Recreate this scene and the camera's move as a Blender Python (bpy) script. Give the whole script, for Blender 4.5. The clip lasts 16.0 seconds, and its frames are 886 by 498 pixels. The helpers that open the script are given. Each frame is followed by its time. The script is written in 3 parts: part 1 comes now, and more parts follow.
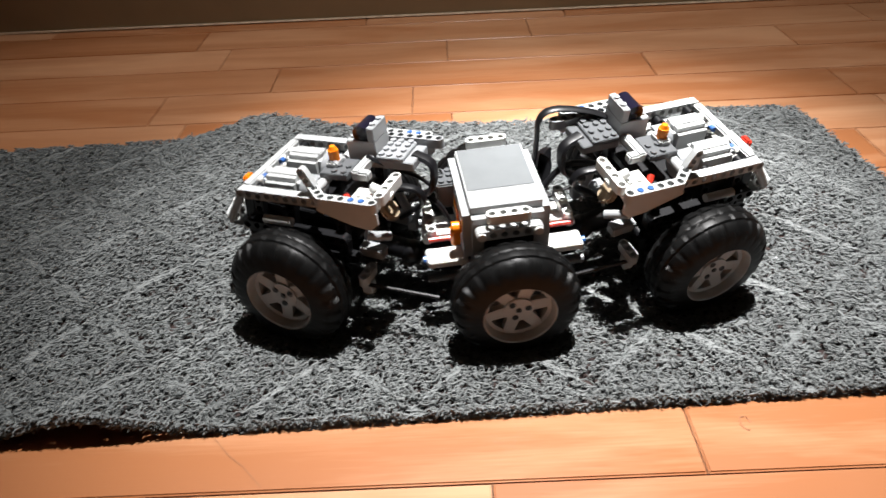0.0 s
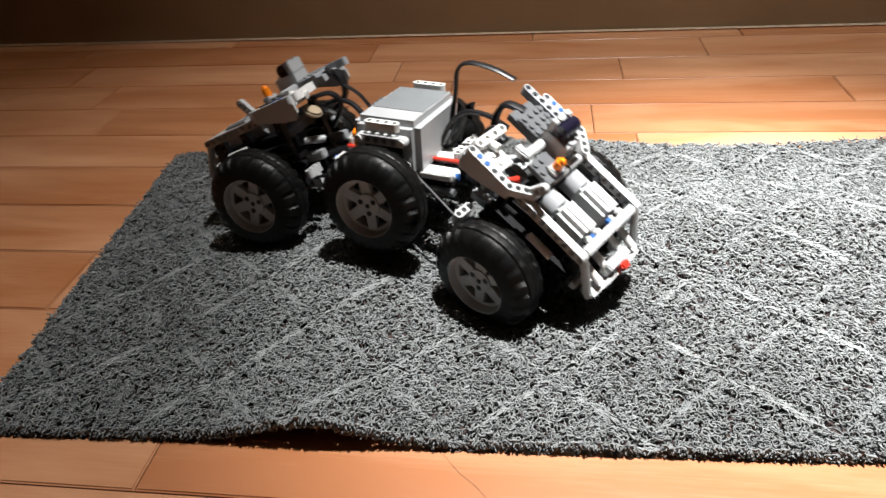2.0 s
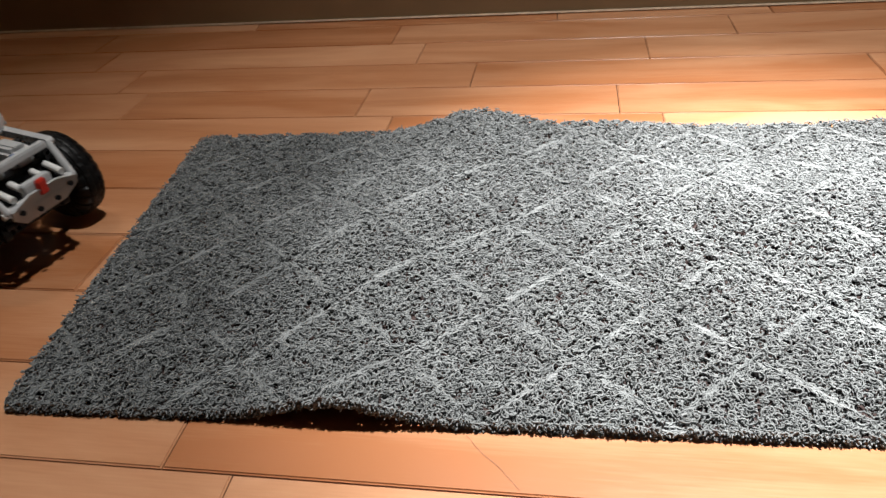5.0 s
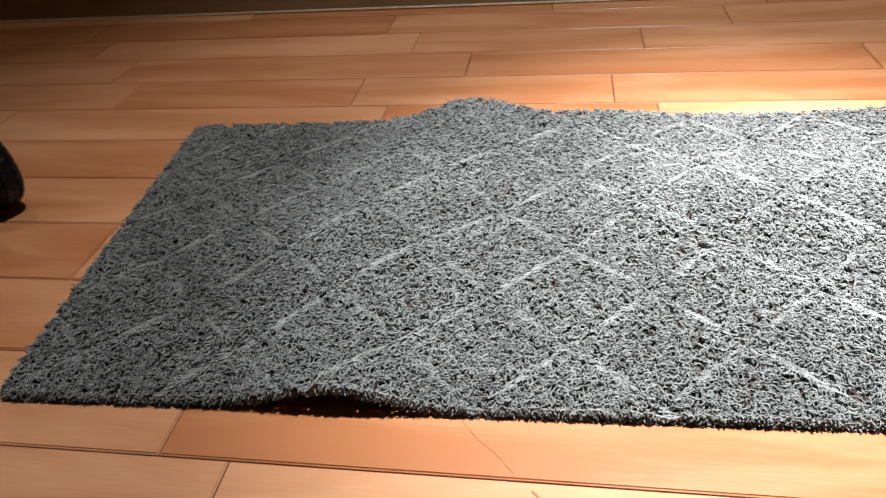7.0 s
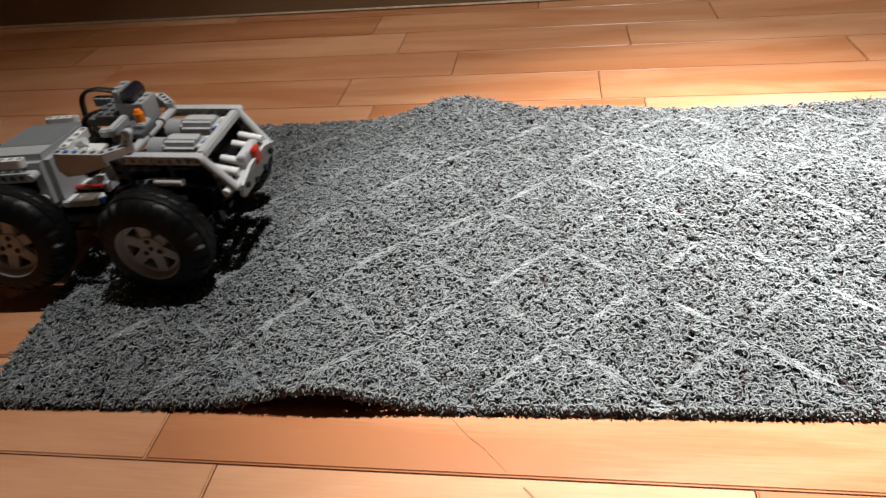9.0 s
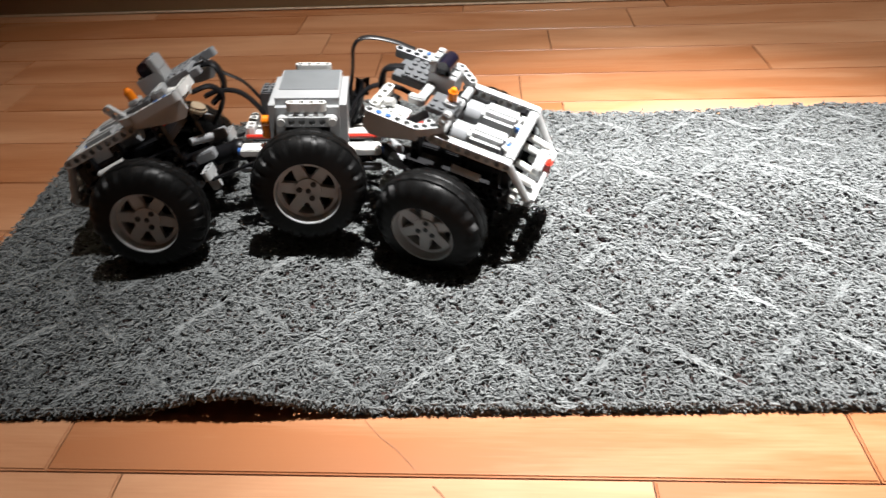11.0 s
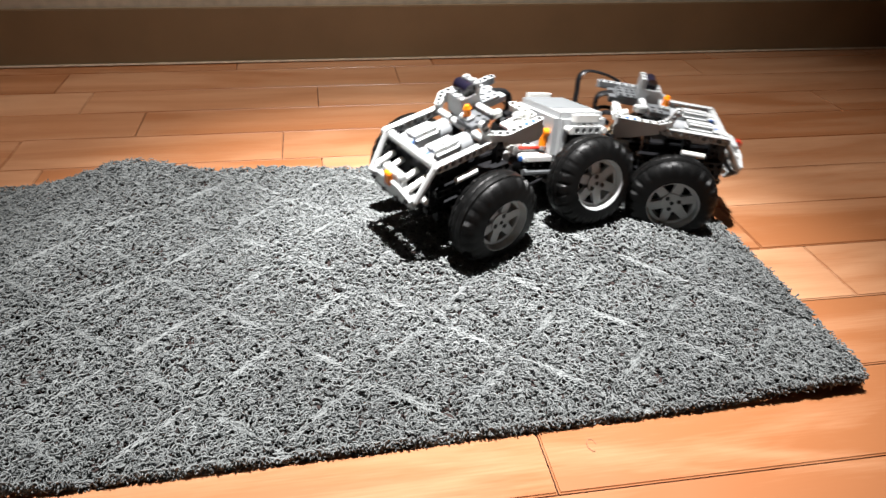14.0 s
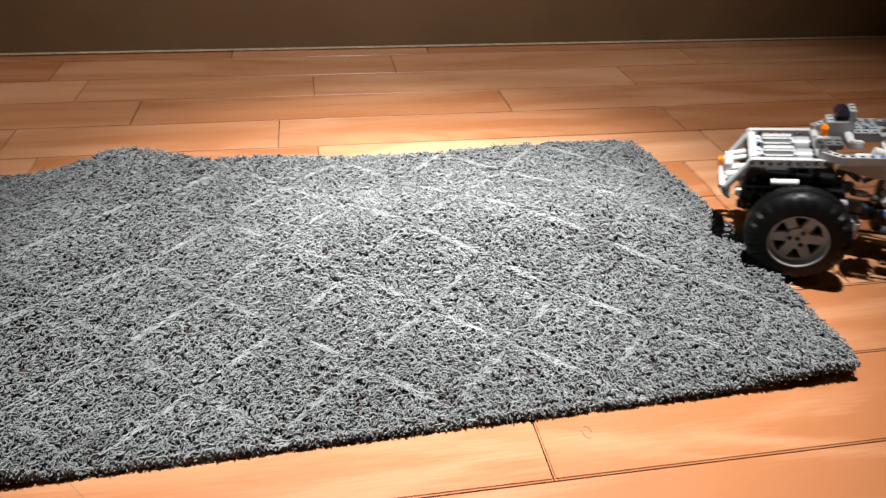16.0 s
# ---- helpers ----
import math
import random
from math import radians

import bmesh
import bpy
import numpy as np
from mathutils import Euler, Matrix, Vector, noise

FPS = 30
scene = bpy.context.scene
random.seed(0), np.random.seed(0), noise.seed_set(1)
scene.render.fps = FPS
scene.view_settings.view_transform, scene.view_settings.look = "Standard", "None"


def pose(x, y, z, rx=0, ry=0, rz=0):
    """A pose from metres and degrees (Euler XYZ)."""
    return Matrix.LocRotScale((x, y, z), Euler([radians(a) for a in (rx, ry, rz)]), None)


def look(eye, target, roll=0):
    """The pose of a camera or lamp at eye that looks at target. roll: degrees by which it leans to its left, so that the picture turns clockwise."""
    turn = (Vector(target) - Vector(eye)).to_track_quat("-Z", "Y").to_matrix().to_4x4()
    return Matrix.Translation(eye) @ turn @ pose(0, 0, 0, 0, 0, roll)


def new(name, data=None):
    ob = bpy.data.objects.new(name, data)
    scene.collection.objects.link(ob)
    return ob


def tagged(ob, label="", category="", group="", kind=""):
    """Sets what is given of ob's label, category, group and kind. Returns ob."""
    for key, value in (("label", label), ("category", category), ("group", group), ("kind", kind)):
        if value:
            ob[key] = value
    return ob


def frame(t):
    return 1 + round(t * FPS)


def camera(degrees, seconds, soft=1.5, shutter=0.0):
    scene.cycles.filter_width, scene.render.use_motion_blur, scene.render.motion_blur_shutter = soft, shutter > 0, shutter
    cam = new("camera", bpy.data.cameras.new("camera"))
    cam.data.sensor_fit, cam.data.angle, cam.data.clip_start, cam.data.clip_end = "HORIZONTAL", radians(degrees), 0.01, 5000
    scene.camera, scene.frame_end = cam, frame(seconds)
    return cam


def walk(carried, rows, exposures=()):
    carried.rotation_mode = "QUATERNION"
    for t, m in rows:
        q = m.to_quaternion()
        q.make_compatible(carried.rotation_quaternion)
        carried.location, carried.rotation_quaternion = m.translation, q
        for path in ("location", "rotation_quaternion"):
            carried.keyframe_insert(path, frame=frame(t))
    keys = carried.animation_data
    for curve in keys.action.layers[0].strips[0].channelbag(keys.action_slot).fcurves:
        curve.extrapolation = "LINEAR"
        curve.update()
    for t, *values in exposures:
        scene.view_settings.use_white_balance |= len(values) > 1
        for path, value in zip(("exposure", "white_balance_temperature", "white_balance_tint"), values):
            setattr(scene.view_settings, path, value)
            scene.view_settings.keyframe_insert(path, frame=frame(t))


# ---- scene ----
cam = camera(63.3, 16.0, shutter=0.5)
PATH = [
    (0, (0.036, -0.841, 0.379), (0.026, 0.797, -0.768), -2.7),
    (0.5, (0.01, -0.842, 0.374), (-0.067, 0.793, -0.775), -3.2),
    (1, (-0.018, -0.843, 0.386), (-0.146, 0.794, -0.756), -2.9),
    (1.5, (-0.044, -0.84, 0.388), (-0.233, 0.799, -0.743), -3.3),
    (2, (-0.063, -0.835, 0.386), (-0.334, 0.807, -0.723), -4.3),
    (2.5, (-0.065, -0.831, 0.385), (-0.34, 0.806, -0.731), -4.1),
    (3, (-0.062, -0.833, 0.386), (-0.348, 0.797, -0.737), -4.1),
    (3.5, (-0.069, -0.835, 0.382), (-0.378, 0.791, -0.742), -4.5),
    (4, (-0.066, -0.835, 0.385), (-0.394, 0.78, -0.749), -4.9),
    (4.5, (-0.064, -0.836, 0.382), (-0.401, 0.777, -0.751), -5.7),
    (5, (-0.063, -0.834, 0.383), (-0.398, 0.774, -0.758), -5.7),
    (7.5, (-0.063, -0.838, 0.379), (-0.38, 0.761, -0.781), -5.6),
    (8, (-0.064, -0.837, 0.374), (-0.378, 0.763, -0.783), -5.9),
    (10.5, (-0.048, -0.836, 0.375), (-0.261, 0.781, -0.783), -4.5),
    (11, (-0.042, -0.838, 0.377), (-0.169, 0.783, -0.787), -2.9),
    (11.5, (-0.027, -0.846, 0.379), (-0.041, 0.774, -0.794), -2.1),
    (12, (-0.011, -0.854, 0.378), (0.111, 0.751, -0.809), 0.3),
    (12.5, (0.007, -0.857, 0.382), (0.22, 0.73, -0.816), 1.1),
    (13, (0.027, -0.857, 0.388), (0.288, 0.776, -0.737), 1.1),
    (13.5, (0.039, -0.858, 0.393), (0.325, 0.801, -0.686), 1.8),
    (14, (0.051, -0.861, 0.395), (0.365, 0.806, -0.664), 2.0),
    (14.5, (0.051, -0.864, 0.396), (0.375, 0.794, -0.675), 2.3),
    (15, (0.054, -0.866, 0.397), (0.379, 0.792, -0.674), 2.1),
    (15.5, (0.052, -0.864, 0.397), (0.377, 0.79, -0.679), 2.0),
    (16, (0.049, -0.863, 0.397), (0.375, 0.785, -0.689), 2.3),
]
walk(cam, [(t, look(eye, target, roll)) for t, eye, target, roll in PATH],
     [(0, -0.30), (1, -0.10), (2, 0.06), (5, 0.08), (11, 0.08), (12, 0.0), (13.5, -0.06), (16, -0.14)])
# ---- world, light ----
world = bpy.data.worlds.new("world")
scene.world = world
world.use_nodes = True
world.node_tree.nodes["Background"].inputs["Color"].default_value = (1.0, 0.93, 0.84, 1)
world.node_tree.nodes["Background"].inputs["Strength"].default_value = 0.0025

LAMP_AT, LAMP_AIM = (0.22, -0.20, 2.25), (0.15, -0.28, 0.0)


def spot(name, at, aim, watts, size, blend, radius, colour):
    data = bpy.data.lights.new(name, "SPOT")
    data.energy, data.spot_size, data.spot_blend, data.shadow_soft_size, data.color = watts, radians(size), blend, radius, colour
    ob = new(name, data)
    ob.matrix_world = look(at, aim)
    return ob


spot("downlight_beam", LAMP_AT, LAMP_AIM, 190, 62, 1.0, 0.022, (1.0, 0.985, 0.975))
spot("second_downlight_beam", (-1.05, 0.31, 2.25), (-0.95, -0.1, 0.0), 26, 64, 1.0, 0.022, (1.0, 0.87, 0.70))
spot("downlight_core", LAMP_AT, LAMP_AIM, 690, 27.5, 1.0, 0.022, (1.0, 0.985, 0.975))
spot("downlight_hot_core", LAMP_AT, (0.18, -0.20, 0.0), 430, 14, 1.0, 0.022, (1.0, 0.985, 0.975))
# two unseen point lamps, added only as weak ambient fill
for n, at in enumerate(((-1.1, -0.9, 2.3), (1.2, -1.0, 2.3))):
    data = bpy.data.lights.new("ambient_fill", "POINT")
    data.energy, data.shadow_soft_size, data.color = 0.32, 0.08, (1.0, 0.92, 0.82)
    new("ambient_fill", data).location = at


# ---- materials ----
def material(name, colour, rough=0.5, metal=0.0, vary=0.15, scale=60.0, bump=0.0, bump_scale=300.0, island=0.0, coat=0.0, shine=0.5):
    mat = bpy.data.materials.new(name)
    mat.use_nodes = True
    nodes, links = mat.node_tree.nodes, mat.node_tree.links
    bsdf = nodes["Principled BSDF"]
    bsdf.inputs["Roughness"].default_value, bsdf.inputs["Metallic"].default_value = rough, metal
    bsdf.inputs["Coat Weight"].default_value, bsdf.inputs["Specular IOR Level"].default_value = coat, shine
    where = nodes.new("ShaderNodeTexCoord")
    grain = nodes.new("ShaderNodeTexNoise")
    grain.inputs["Scale"].default_value, grain.inputs["Detail"].default_value = scale, 4
    links.new(where.outputs["Object"], grain.inputs["Vector"])
    ramp = nodes.new("ShaderNodeMapRange")
    ramp.inputs["From Min"].default_value, ramp.inputs["From Max"].default_value = 0.3, 0.7
    ramp.inputs["To Min"].default_value, ramp.inputs["To Max"].default_value = 1 - vary, 1 + vary
    links.new(grain.outputs["Fac"], ramp.inputs["Value"])
    factor = ramp.outputs["Result"]
    if island:
        geo = nodes.new("ShaderNodeNewGeometry")
        spread = nodes.new("ShaderNodeMapRange")
        spread.inputs["To Min"].default_value, spread.inputs["To Max"].default_value = 1 - island, 1 + island
        links.new(geo.outputs["Random Per Island"], spread.inputs["Value"])
        times = nodes.new("ShaderNodeMath")
        times.operation = "MULTIPLY"
        links.new(factor, times.inputs[0])
        links.new(spread.outputs["Result"], times.inputs[1])
        factor = times.outputs[0]
    scaled = nodes.new("ShaderNodeVectorMath")
    scaled.operation = "SCALE"
    scaled.inputs[0].default_value = colour
    links.new(factor, scaled.inputs["Scale"])
    links.new(scaled.outputs["Vector"], bsdf.inputs["Base Color"])
    if bump:
        fine = nodes.new("ShaderNodeTexNoise")
        fine.inputs["Scale"].default_value, fine.inputs["Detail"].default_value = bump_scale, 3
        links.new(where.outputs["Object"], fine.inputs["Vector"])
        relief = nodes.new("ShaderNodeBump")
        relief.inputs["Strength"].default_value, relief.inputs["Distance"].default_value = bump, 0.001
        links.new(fine.outputs["Fac"], relief.inputs["Height"])
        links.new(relief.outputs["Normal"], bsdf.inputs["Normal"])
    return mat


def wood(name, pale, deep, rough=0.34):
    """Lacquered plank: long grain along x, growth figure, tone by plank."""
    mat = bpy.data.materials.new(name)
    mat.use_nodes = True
    nodes, links = mat.node_tree.nodes, mat.node_tree.links
    bsdf = nodes["Principled BSDF"]
    where = nodes.new("ShaderNodeTexCoord")
    info = nodes.new("ShaderNodeObjectInfo")
    shift = nodes.new("ShaderNodeVectorMath")
    shift.operation = "MULTIPLY_ADD"
    links.new(info.outputs["Random"], shift.inputs[0])
    shift.inputs[1].default_value = (7.0, 13.0, 3.0)
    links.new(where.outputs["Object"], shift.inputs[2])
    stretch = nodes.new("ShaderNodeMapping")
    stretch.inputs["Scale"].default_value = (2.0, 12.0, 6.0)
    links.new(shift.outputs["Vector"], stretch.inputs["Vector"])
    figure = nodes.new("ShaderNodeTexNoise")
    figure.inputs["Scale"].default_value, figure.inputs["Detail"].default_value = 1.3, 5
    figure.inputs["Distortion"].default_value = 1.2
    links.new(stretch.outputs["Vector"], figure.inputs["Vector"])
    fine = nodes.new("ShaderNodeTexNoise")
    pores = nodes.new("ShaderNodeMapping")
    pores.inputs["Scale"].default_value = (14.0, 260.0, 40.0)
    links.new(shift.outputs["Vector"], pores.inputs["Vector"])
    links.new(pores.outputs["Vector"], fine.inputs["Vector"])
    fine.inputs["Scale"].default_value, fine.inputs["Detail"].default_value = 2.0, 3
    both = nodes.new("ShaderNodeMath")
    both.operation = "MULTIPLY_ADD"
    links.new(fine.outputs["Fac"], both.inputs[0])
    both.inputs[1].default_value = 0.24
    links.new(figure.outputs["Fac"], both.inputs[2])
    tone = nodes.new("ShaderNodeMath")
    tone.operation = "MULTIPLY_ADD"
    links.new(info.outputs["Random"], tone.inputs[0])
    tone.inputs[1].default_value = 0.34
    links.new(both.outputs[0], tone.inputs[2])
    ramp = nodes.new("ShaderNodeValToRGB")
    ramp.color_ramp.elements[0].position, ramp.color_ramp.elements[0].color = 0.50, (*pale, 1)
    ramp.color_ramp.elements[1].position, ramp.color_ramp.elements[1].color = 0.95, (*deep, 1)
    links.new(tone.outputs[0], ramp.inputs["Fac"])
    links.new(ramp.outputs["Color"], bsdf.inputs["Base Color"])
    smear = nodes.new("ShaderNodeTexNoise")
    smear.inputs["Scale"].default_value = 9.0
    links.new(shift.outputs["Vector"], smear.inputs["Vector"])
    gloss = nodes.new("ShaderNodeMapRange")
    gloss.inputs["To Min"].default_value, gloss.inputs["To Max"].default_value = rough - 0.08, rough + 0.1
    links.new(smear.outputs["Fac"], gloss.inputs["Value"])
    links.new(gloss.outputs["Result"], bsdf.inputs["Roughness"])
    relief = nodes.new("ShaderNodeBump")
    bsdf.inputs["Coat Weight"].default_value, bsdf.inputs["Coat Roughness"].default_value = 0.5, 0.16
    relief.inputs["Strength"].default_value, relief.inputs["Distance"].default_value = 0.12, 0.0006
    links.new(fine.outputs["Fac"], relief.inputs["Height"])
    links.new(relief.outputs["Normal"], bsdf.inputs["Normal"])
    return mat


PLANK = wood("lacquered_maple", (0.540, 0.282, 0.150), (0.350, 0.131, 0.049))
SCRATCH = material("worn_wood", (0.28, 0.12, 0.05), 0.6)
UNDER = material("subfloor", (0.055, 0.025, 0.012), 0.8)
BASEBOARD = material("baseboard_laminate", (0.23, 0.155, 0.083), 0.45, vary=0.1, scale=8)
SEAM_GLINT = material("seam_glint_strip", (0.70, 0.58, 0.44), 0.2)
PLASTER = material("plain_wallpaper", (0.55, 0.47, 0.36), 0.8, bump=0.2)
COIL = material("grey_vinyl_coil", (0.150, 0.160, 0.159), 0.52, vary=0.16, scale=14, island=0.26)
# red-brown backing, its colour darkened to paint shade into the strand gaps
COIL_BACK_SHADE = material("mat_backing_gap_shade", (0.020, 0.008, 0.006), 0.8, bump=0.4)
LIGHT_GREY = material("light_grey_plastic", (0.40, 0.41, 0.41), 0.32, vary=0.05)
TOWER_GREY = material("tower_grey_plastic", (0.33, 0.34, 0.345), 0.34, vary=0.05)
MID_GREY = material("mid_grey_plastic", (0.27, 0.28, 0.29), 0.35, vary=0.05)
LID_GREY = material("lid_grey_plastic", (0.125, 0.135, 0.14), 0.65, vary=0.06)
DARK_GREY = material("dark_grey_plastic", (0.095, 0.10, 0.105), 0.35, vary=0.08)
WHITE = material("white_plastic", (0.62, 0.62, 0.60), 0.3, vary=0.04)
BLACK = material("black_plastic", (0.006, 0.006, 0.007), 0.36, shine=0.3, vary=0.2)
GLOSS_BLACK = material("glossy_black_dome", (0.008, 0.007, 0.016), 0.12)
RUBBER = material("black_rubber", (0.004, 0.004, 0.004), 0.40, vary=0.3, bump=0.15, shine=0.16)
ORANGE = material("orange_plastic", (0.85, 0.22, 0.01), 0.25, vary=0.05)
RED = material("red_plastic", (0.45, 0.025, 0.012), 0.28, vary=0.05)
BLUE = material("blue_plastic", (0.03, 0.10, 0.30), 0.3, vary=0.05)
TAN = material("tan_plastic", (0.32, 0.25, 0.17), 0.4, vary=0.05)
GREEN = material("green_print", (0.18, 0.5, 0.05), 0.35)
STEEL = material("dull_steel", (0.45, 0.44, 0.42), 0.35, metal=1.0)


# ---- mesh tools ----
def mesh_of(name, bm, mat, smooth=True):
    bmesh.ops.recalc_face_normals(bm, faces=bm.faces)
    data = bpy.data.meshes.new(name)
    bm.to_mesh(data)
    bm.free()
    data.materials.append(mat)
    if smooth:
        for p in data.polygons:
            p.use_smooth = True
        data.set_sharp_from_angle(angle=radians(35))
    return data


def part(name, bm, mat, parent=None, label="", at=None):
    ob = new(name, mesh_of(name, bm, mat))
    if parent:
        ob.parent = parent
    if at is not None:
        ob.matrix_basis = at
    if label:
        tagged(ob, label)
    return ob


def box(bm, x0, x1, y0, y1, z0, z1, bevel=0.0006, m=None):
    r = bmesh.ops.create_cube(bm, size=1.0)["verts"]
    for v in r:
        v.co = Vector(((x0 + x1) / 2 + v.co.x * (x1 - x0), (y0 + y1) / 2 + v.co.y * (y1 - y0), (z0 + z1) / 2 + v.co.z * (z1 - z0)))
        if m:
            v.co = m @ v.co
    if bevel:
        bmesh.ops.bevel(bm, geom=list({e for v in r for e in v.link_edges}), offset=bevel, segments=2, affect="EDGES")
    return bm


def rod(bm, a, b, radius, sides=12, radius2=None):
    a, b = Vector(a), Vector(b)
    turn = (b - a).to_track_quat("Z", "Y").to_matrix().to_4x4()
    bmesh.ops.create_cone(bm, cap_ends=True, segments=sides, radius1=radius, radius2=radius if radius2 is None else radius2,
                          depth=(b - a).length, matrix=Matrix.Translation((a + b) / 2) @ turn)
    return bm


def tube_path(points, radius, sides=8, flat=1.0):
    """A cable through the points; flat widens it to a ribbon."""
    pts = [Vector(p) for p in points]
    fine = []
    for i in range(len(pts) - 1):
        p0, p1, p2, p3 = pts[max(i - 1, 0)], pts[i], pts[i + 1], pts[min(i + 2, len(pts) - 1)]
        for k in range(6):
            t = k / 6
            fine.append(0.5 * (2 * p1 + (p2 - p0) * t + (2 * p0 - 5 * p1 + 4 * p2 - p3) * t * t + (3 * p1 - p0 - 3 * p2 + p3) * t ** 3))
    fine.append(pts[-1])
    bm = bmesh.new()
    rings = []
    side = Vector((0, 1, 0))
    for i, p in enumerate(fine):
        ahead = (fine[min(i + 1, len(fine) - 1)] - fine[max(i - 1, 0)]).normalized()
        across = (side - ahead * side.dot(ahead)).normalized()
        up = ahead.cross(across)
        rings.append([bm.verts.new(p + across * (radius * flat * math.cos(2 * math.pi * k / sides)) + up * (radius * math.sin(2 * math.pi * k / sides)))
                      for k in range(sides)])
    for r0, r1 in zip(rings, rings[1:]):
        for k in range(sides):
            bm.faces.new((r0[k], r0[(k + 1) % sides], r1[(k + 1) % sides], r1[k]))
    bm.faces.new(rings[0])
    bm.faces.new(rings[-1])
    return bm


STUD = 0.008


def beam(bm, a, b, axis="Z", width=0.0074, thick=0.0074, hole=0.0025):
    """A studless building beam from a to b (middles of its end holes), drilled through at every stud, with round ends.
    axis: which way the holes go."""
    a, b = Vector(a), Vector(b)
    along = (b - a).normalized()
    up = Vector({"X": (1, 0, 0), "Y": (0, 1, 0), "Z": (0, 0, 1)}[axis])
    up = (up - along * up.dot(along)).normalized()
    across = up.cross(along)
    count = max(2, round((b - a).length / STUD) + 1)
    step = (b - a).length / (count - 1)
    n, made = 16, []
    for c in range(count):
        mid = a + along * (step * c)
        outer, inner = [], []
        for k in range(n):
            ang = 2 * math.pi * k / n
            ca, sa = math.cos(ang), math.sin(ang)
            q = max(abs(ca), abs(sa))
            px, py = ca / q * step / 2, sa / q * width / 2
            if (c == 0 and ca < 0) or (c == count - 1 and ca > 0):
                px, py = ca * width / 2, sa * width / 2 if abs(ca) > 0.3 else math.copysign(width / 2, sa)
            outer.append((px, py))
            inner.append((ca * hole, sa * hole))
        rings = []
        for pts, h in ((outer, 1), (inner, 1), (inner, -1), (outer, -1)):
            rings.append([bm.verts.new(mid + along * p + across * q + up * (h * thick / 2)) for p, q in pts])
        for r0, r1 in ((0, 1), (1, 2), (2, 3), (3, 0)):
            for k in range(n):
                if r0 == 3 and ((c > 0 and outer[k][0] < -step * 0.45 and outer[(k + 1) % n][0] < -step * 0.45)
                                or (c < count - 1 and outer[k][0] > step * 0.45 and outer[(k + 1) % n][0] > step * 0.45)):
                    continue
                bm.faces.new((rings[r0][k], rings[r0][(k + 1) % n], rings[r1][(k + 1) % n], rings[r1][k]))
        made += [v for ring in rings for v in ring]
    bmesh.ops.remove_doubles(bm, verts=made, dist=0.00005)
    return bm


def studs(bm, xs, ys, z, radius=0.0024, height=0.0017):
    for x in xs:
        for y in ys:
            rod(bm, (x, y, z), (x, y, z + height), radius, 10)
    return bm


# ---- the room ----
ROWS_Y = [-0.556 - 0.0909 * k for k in range(9, 0, -1)] + [-0.556 + 0.09267 * k for k in range(6)] + [0.0909 * k for k in range(5)] + [0.412]
JOINTS = {0.3636: (0.253, 0.78), 0.2727: (-0.345, 0.184, 0.72), 0.1818: (-0.288, 0.05, 0.564), 0.0909: (-0.196, 0.333),
          0.0: (-0.336, 0.0, 0.562), -0.0927: (-0.285, 0.05), -0.371: (0.02, 0.554), -0.556: (-0.33, 0.194), -0.6469: (-0.278, 0.058)}
room = {}


def build_room():
    bm = bmesh.new()
    box(bm, -2.4, 2.4, -2.6, 0.7, -0.12, -0.004, 0)
    floor = part("floor", bm, UNDER)
    tagged(floor, "glossy orange maple strip floor with dark plank joints", "floor", kind="structure")
    bm = bmesh.new()
    box(bm, -2.4, 2.4, 0.412, 0.55, -0.004, 2.5, 0)
    tagged(part("wall_north", bm, PLASTER), "plain beige papered wall above a brown baseboard", "wall", kind="structure")
    for name, (x0, x1, y0, y1) in {"wall_south": (-2.4, 2.4, -2.75, -2.6), "wall_west": (-2.55, -2.4, -2.75, 0.55), "wall_east": (2.4, 2.55, -2.75, 0.55)}.items():
        bm = bmesh.new()
        box(bm, x0, x1, y0, y1, -0.004, 2.5, 0)
        tagged(part(name, bm, PLASTER), "plain beige papered wall", "wall", kind="structure")
    bm = bmesh.new()
    box(bm, -2.55, 2.55, -2.75, 0.55, 2.5, 2.6, 0)
    tagged(part("ceiling", bm, PLASTER), "plain beige papered ceiling", "ceiling", kind="structure")
    bm = bmesh.new()
    box(bm, -2.4, 2.4, 0.402, 0.4118, 0.0005, 0.093, 0.0015)
    tagged(part("baseboard", bm, BASEBOARD), "low brown laminate baseboard along the floor", "baseboard", kind="structure")
    # added pale strip: paints the bright highlight along the floor seam
    bm = bmesh.new()
    box(bm, -2.4, 2.4, 0.3970, 0.4016, 0.0003, 0.0040, 0.0018)
    tagged(part("trim", bm, SEAM_GLINT), "thin pale strip added as the glint between floor and baseboard", "trim", kind="structure")
    return floor


floor_thing = build_room()


def build_scratch(pts, half, label):
    bm = bmesh.new()
    for (x0, y0), (x1, y1) in zip(pts, pts[1:]):
        d = Vector((y0 - y1, x1 - x0, 0)).normalized() * half
        bm.faces.new([bm.verts.new((x + k * d.x, y + k * d.y, 0.00025)) for x, y, k in ((x0, y0, 1), (x0, y0, -1), (x1, y1, -1), (x1, y1, 1))])
    part("scratch", bm, SCRATCH, floor_thing, label)


build_scratch(((-0.127, -0.512), (-0.114, -0.527), (-0.103, -0.536), (-0.088, -0.553)), 0.0003, "fine dark scratch across the planks")
build_scratch(((-0.077, -0.564), (-0.073, -0.568), (-0.068, -0.575), (-0.061, -0.582)), 0.0006, "short dark scuff on a plank")
build_scratch([(0.231 + 0.0035 * math.cos(k * 0.55), -0.518 + 0.0060 * math.sin(k * 0.55)) for k in range(10)], 0.0004, "small ring-shaped knot in the wood")


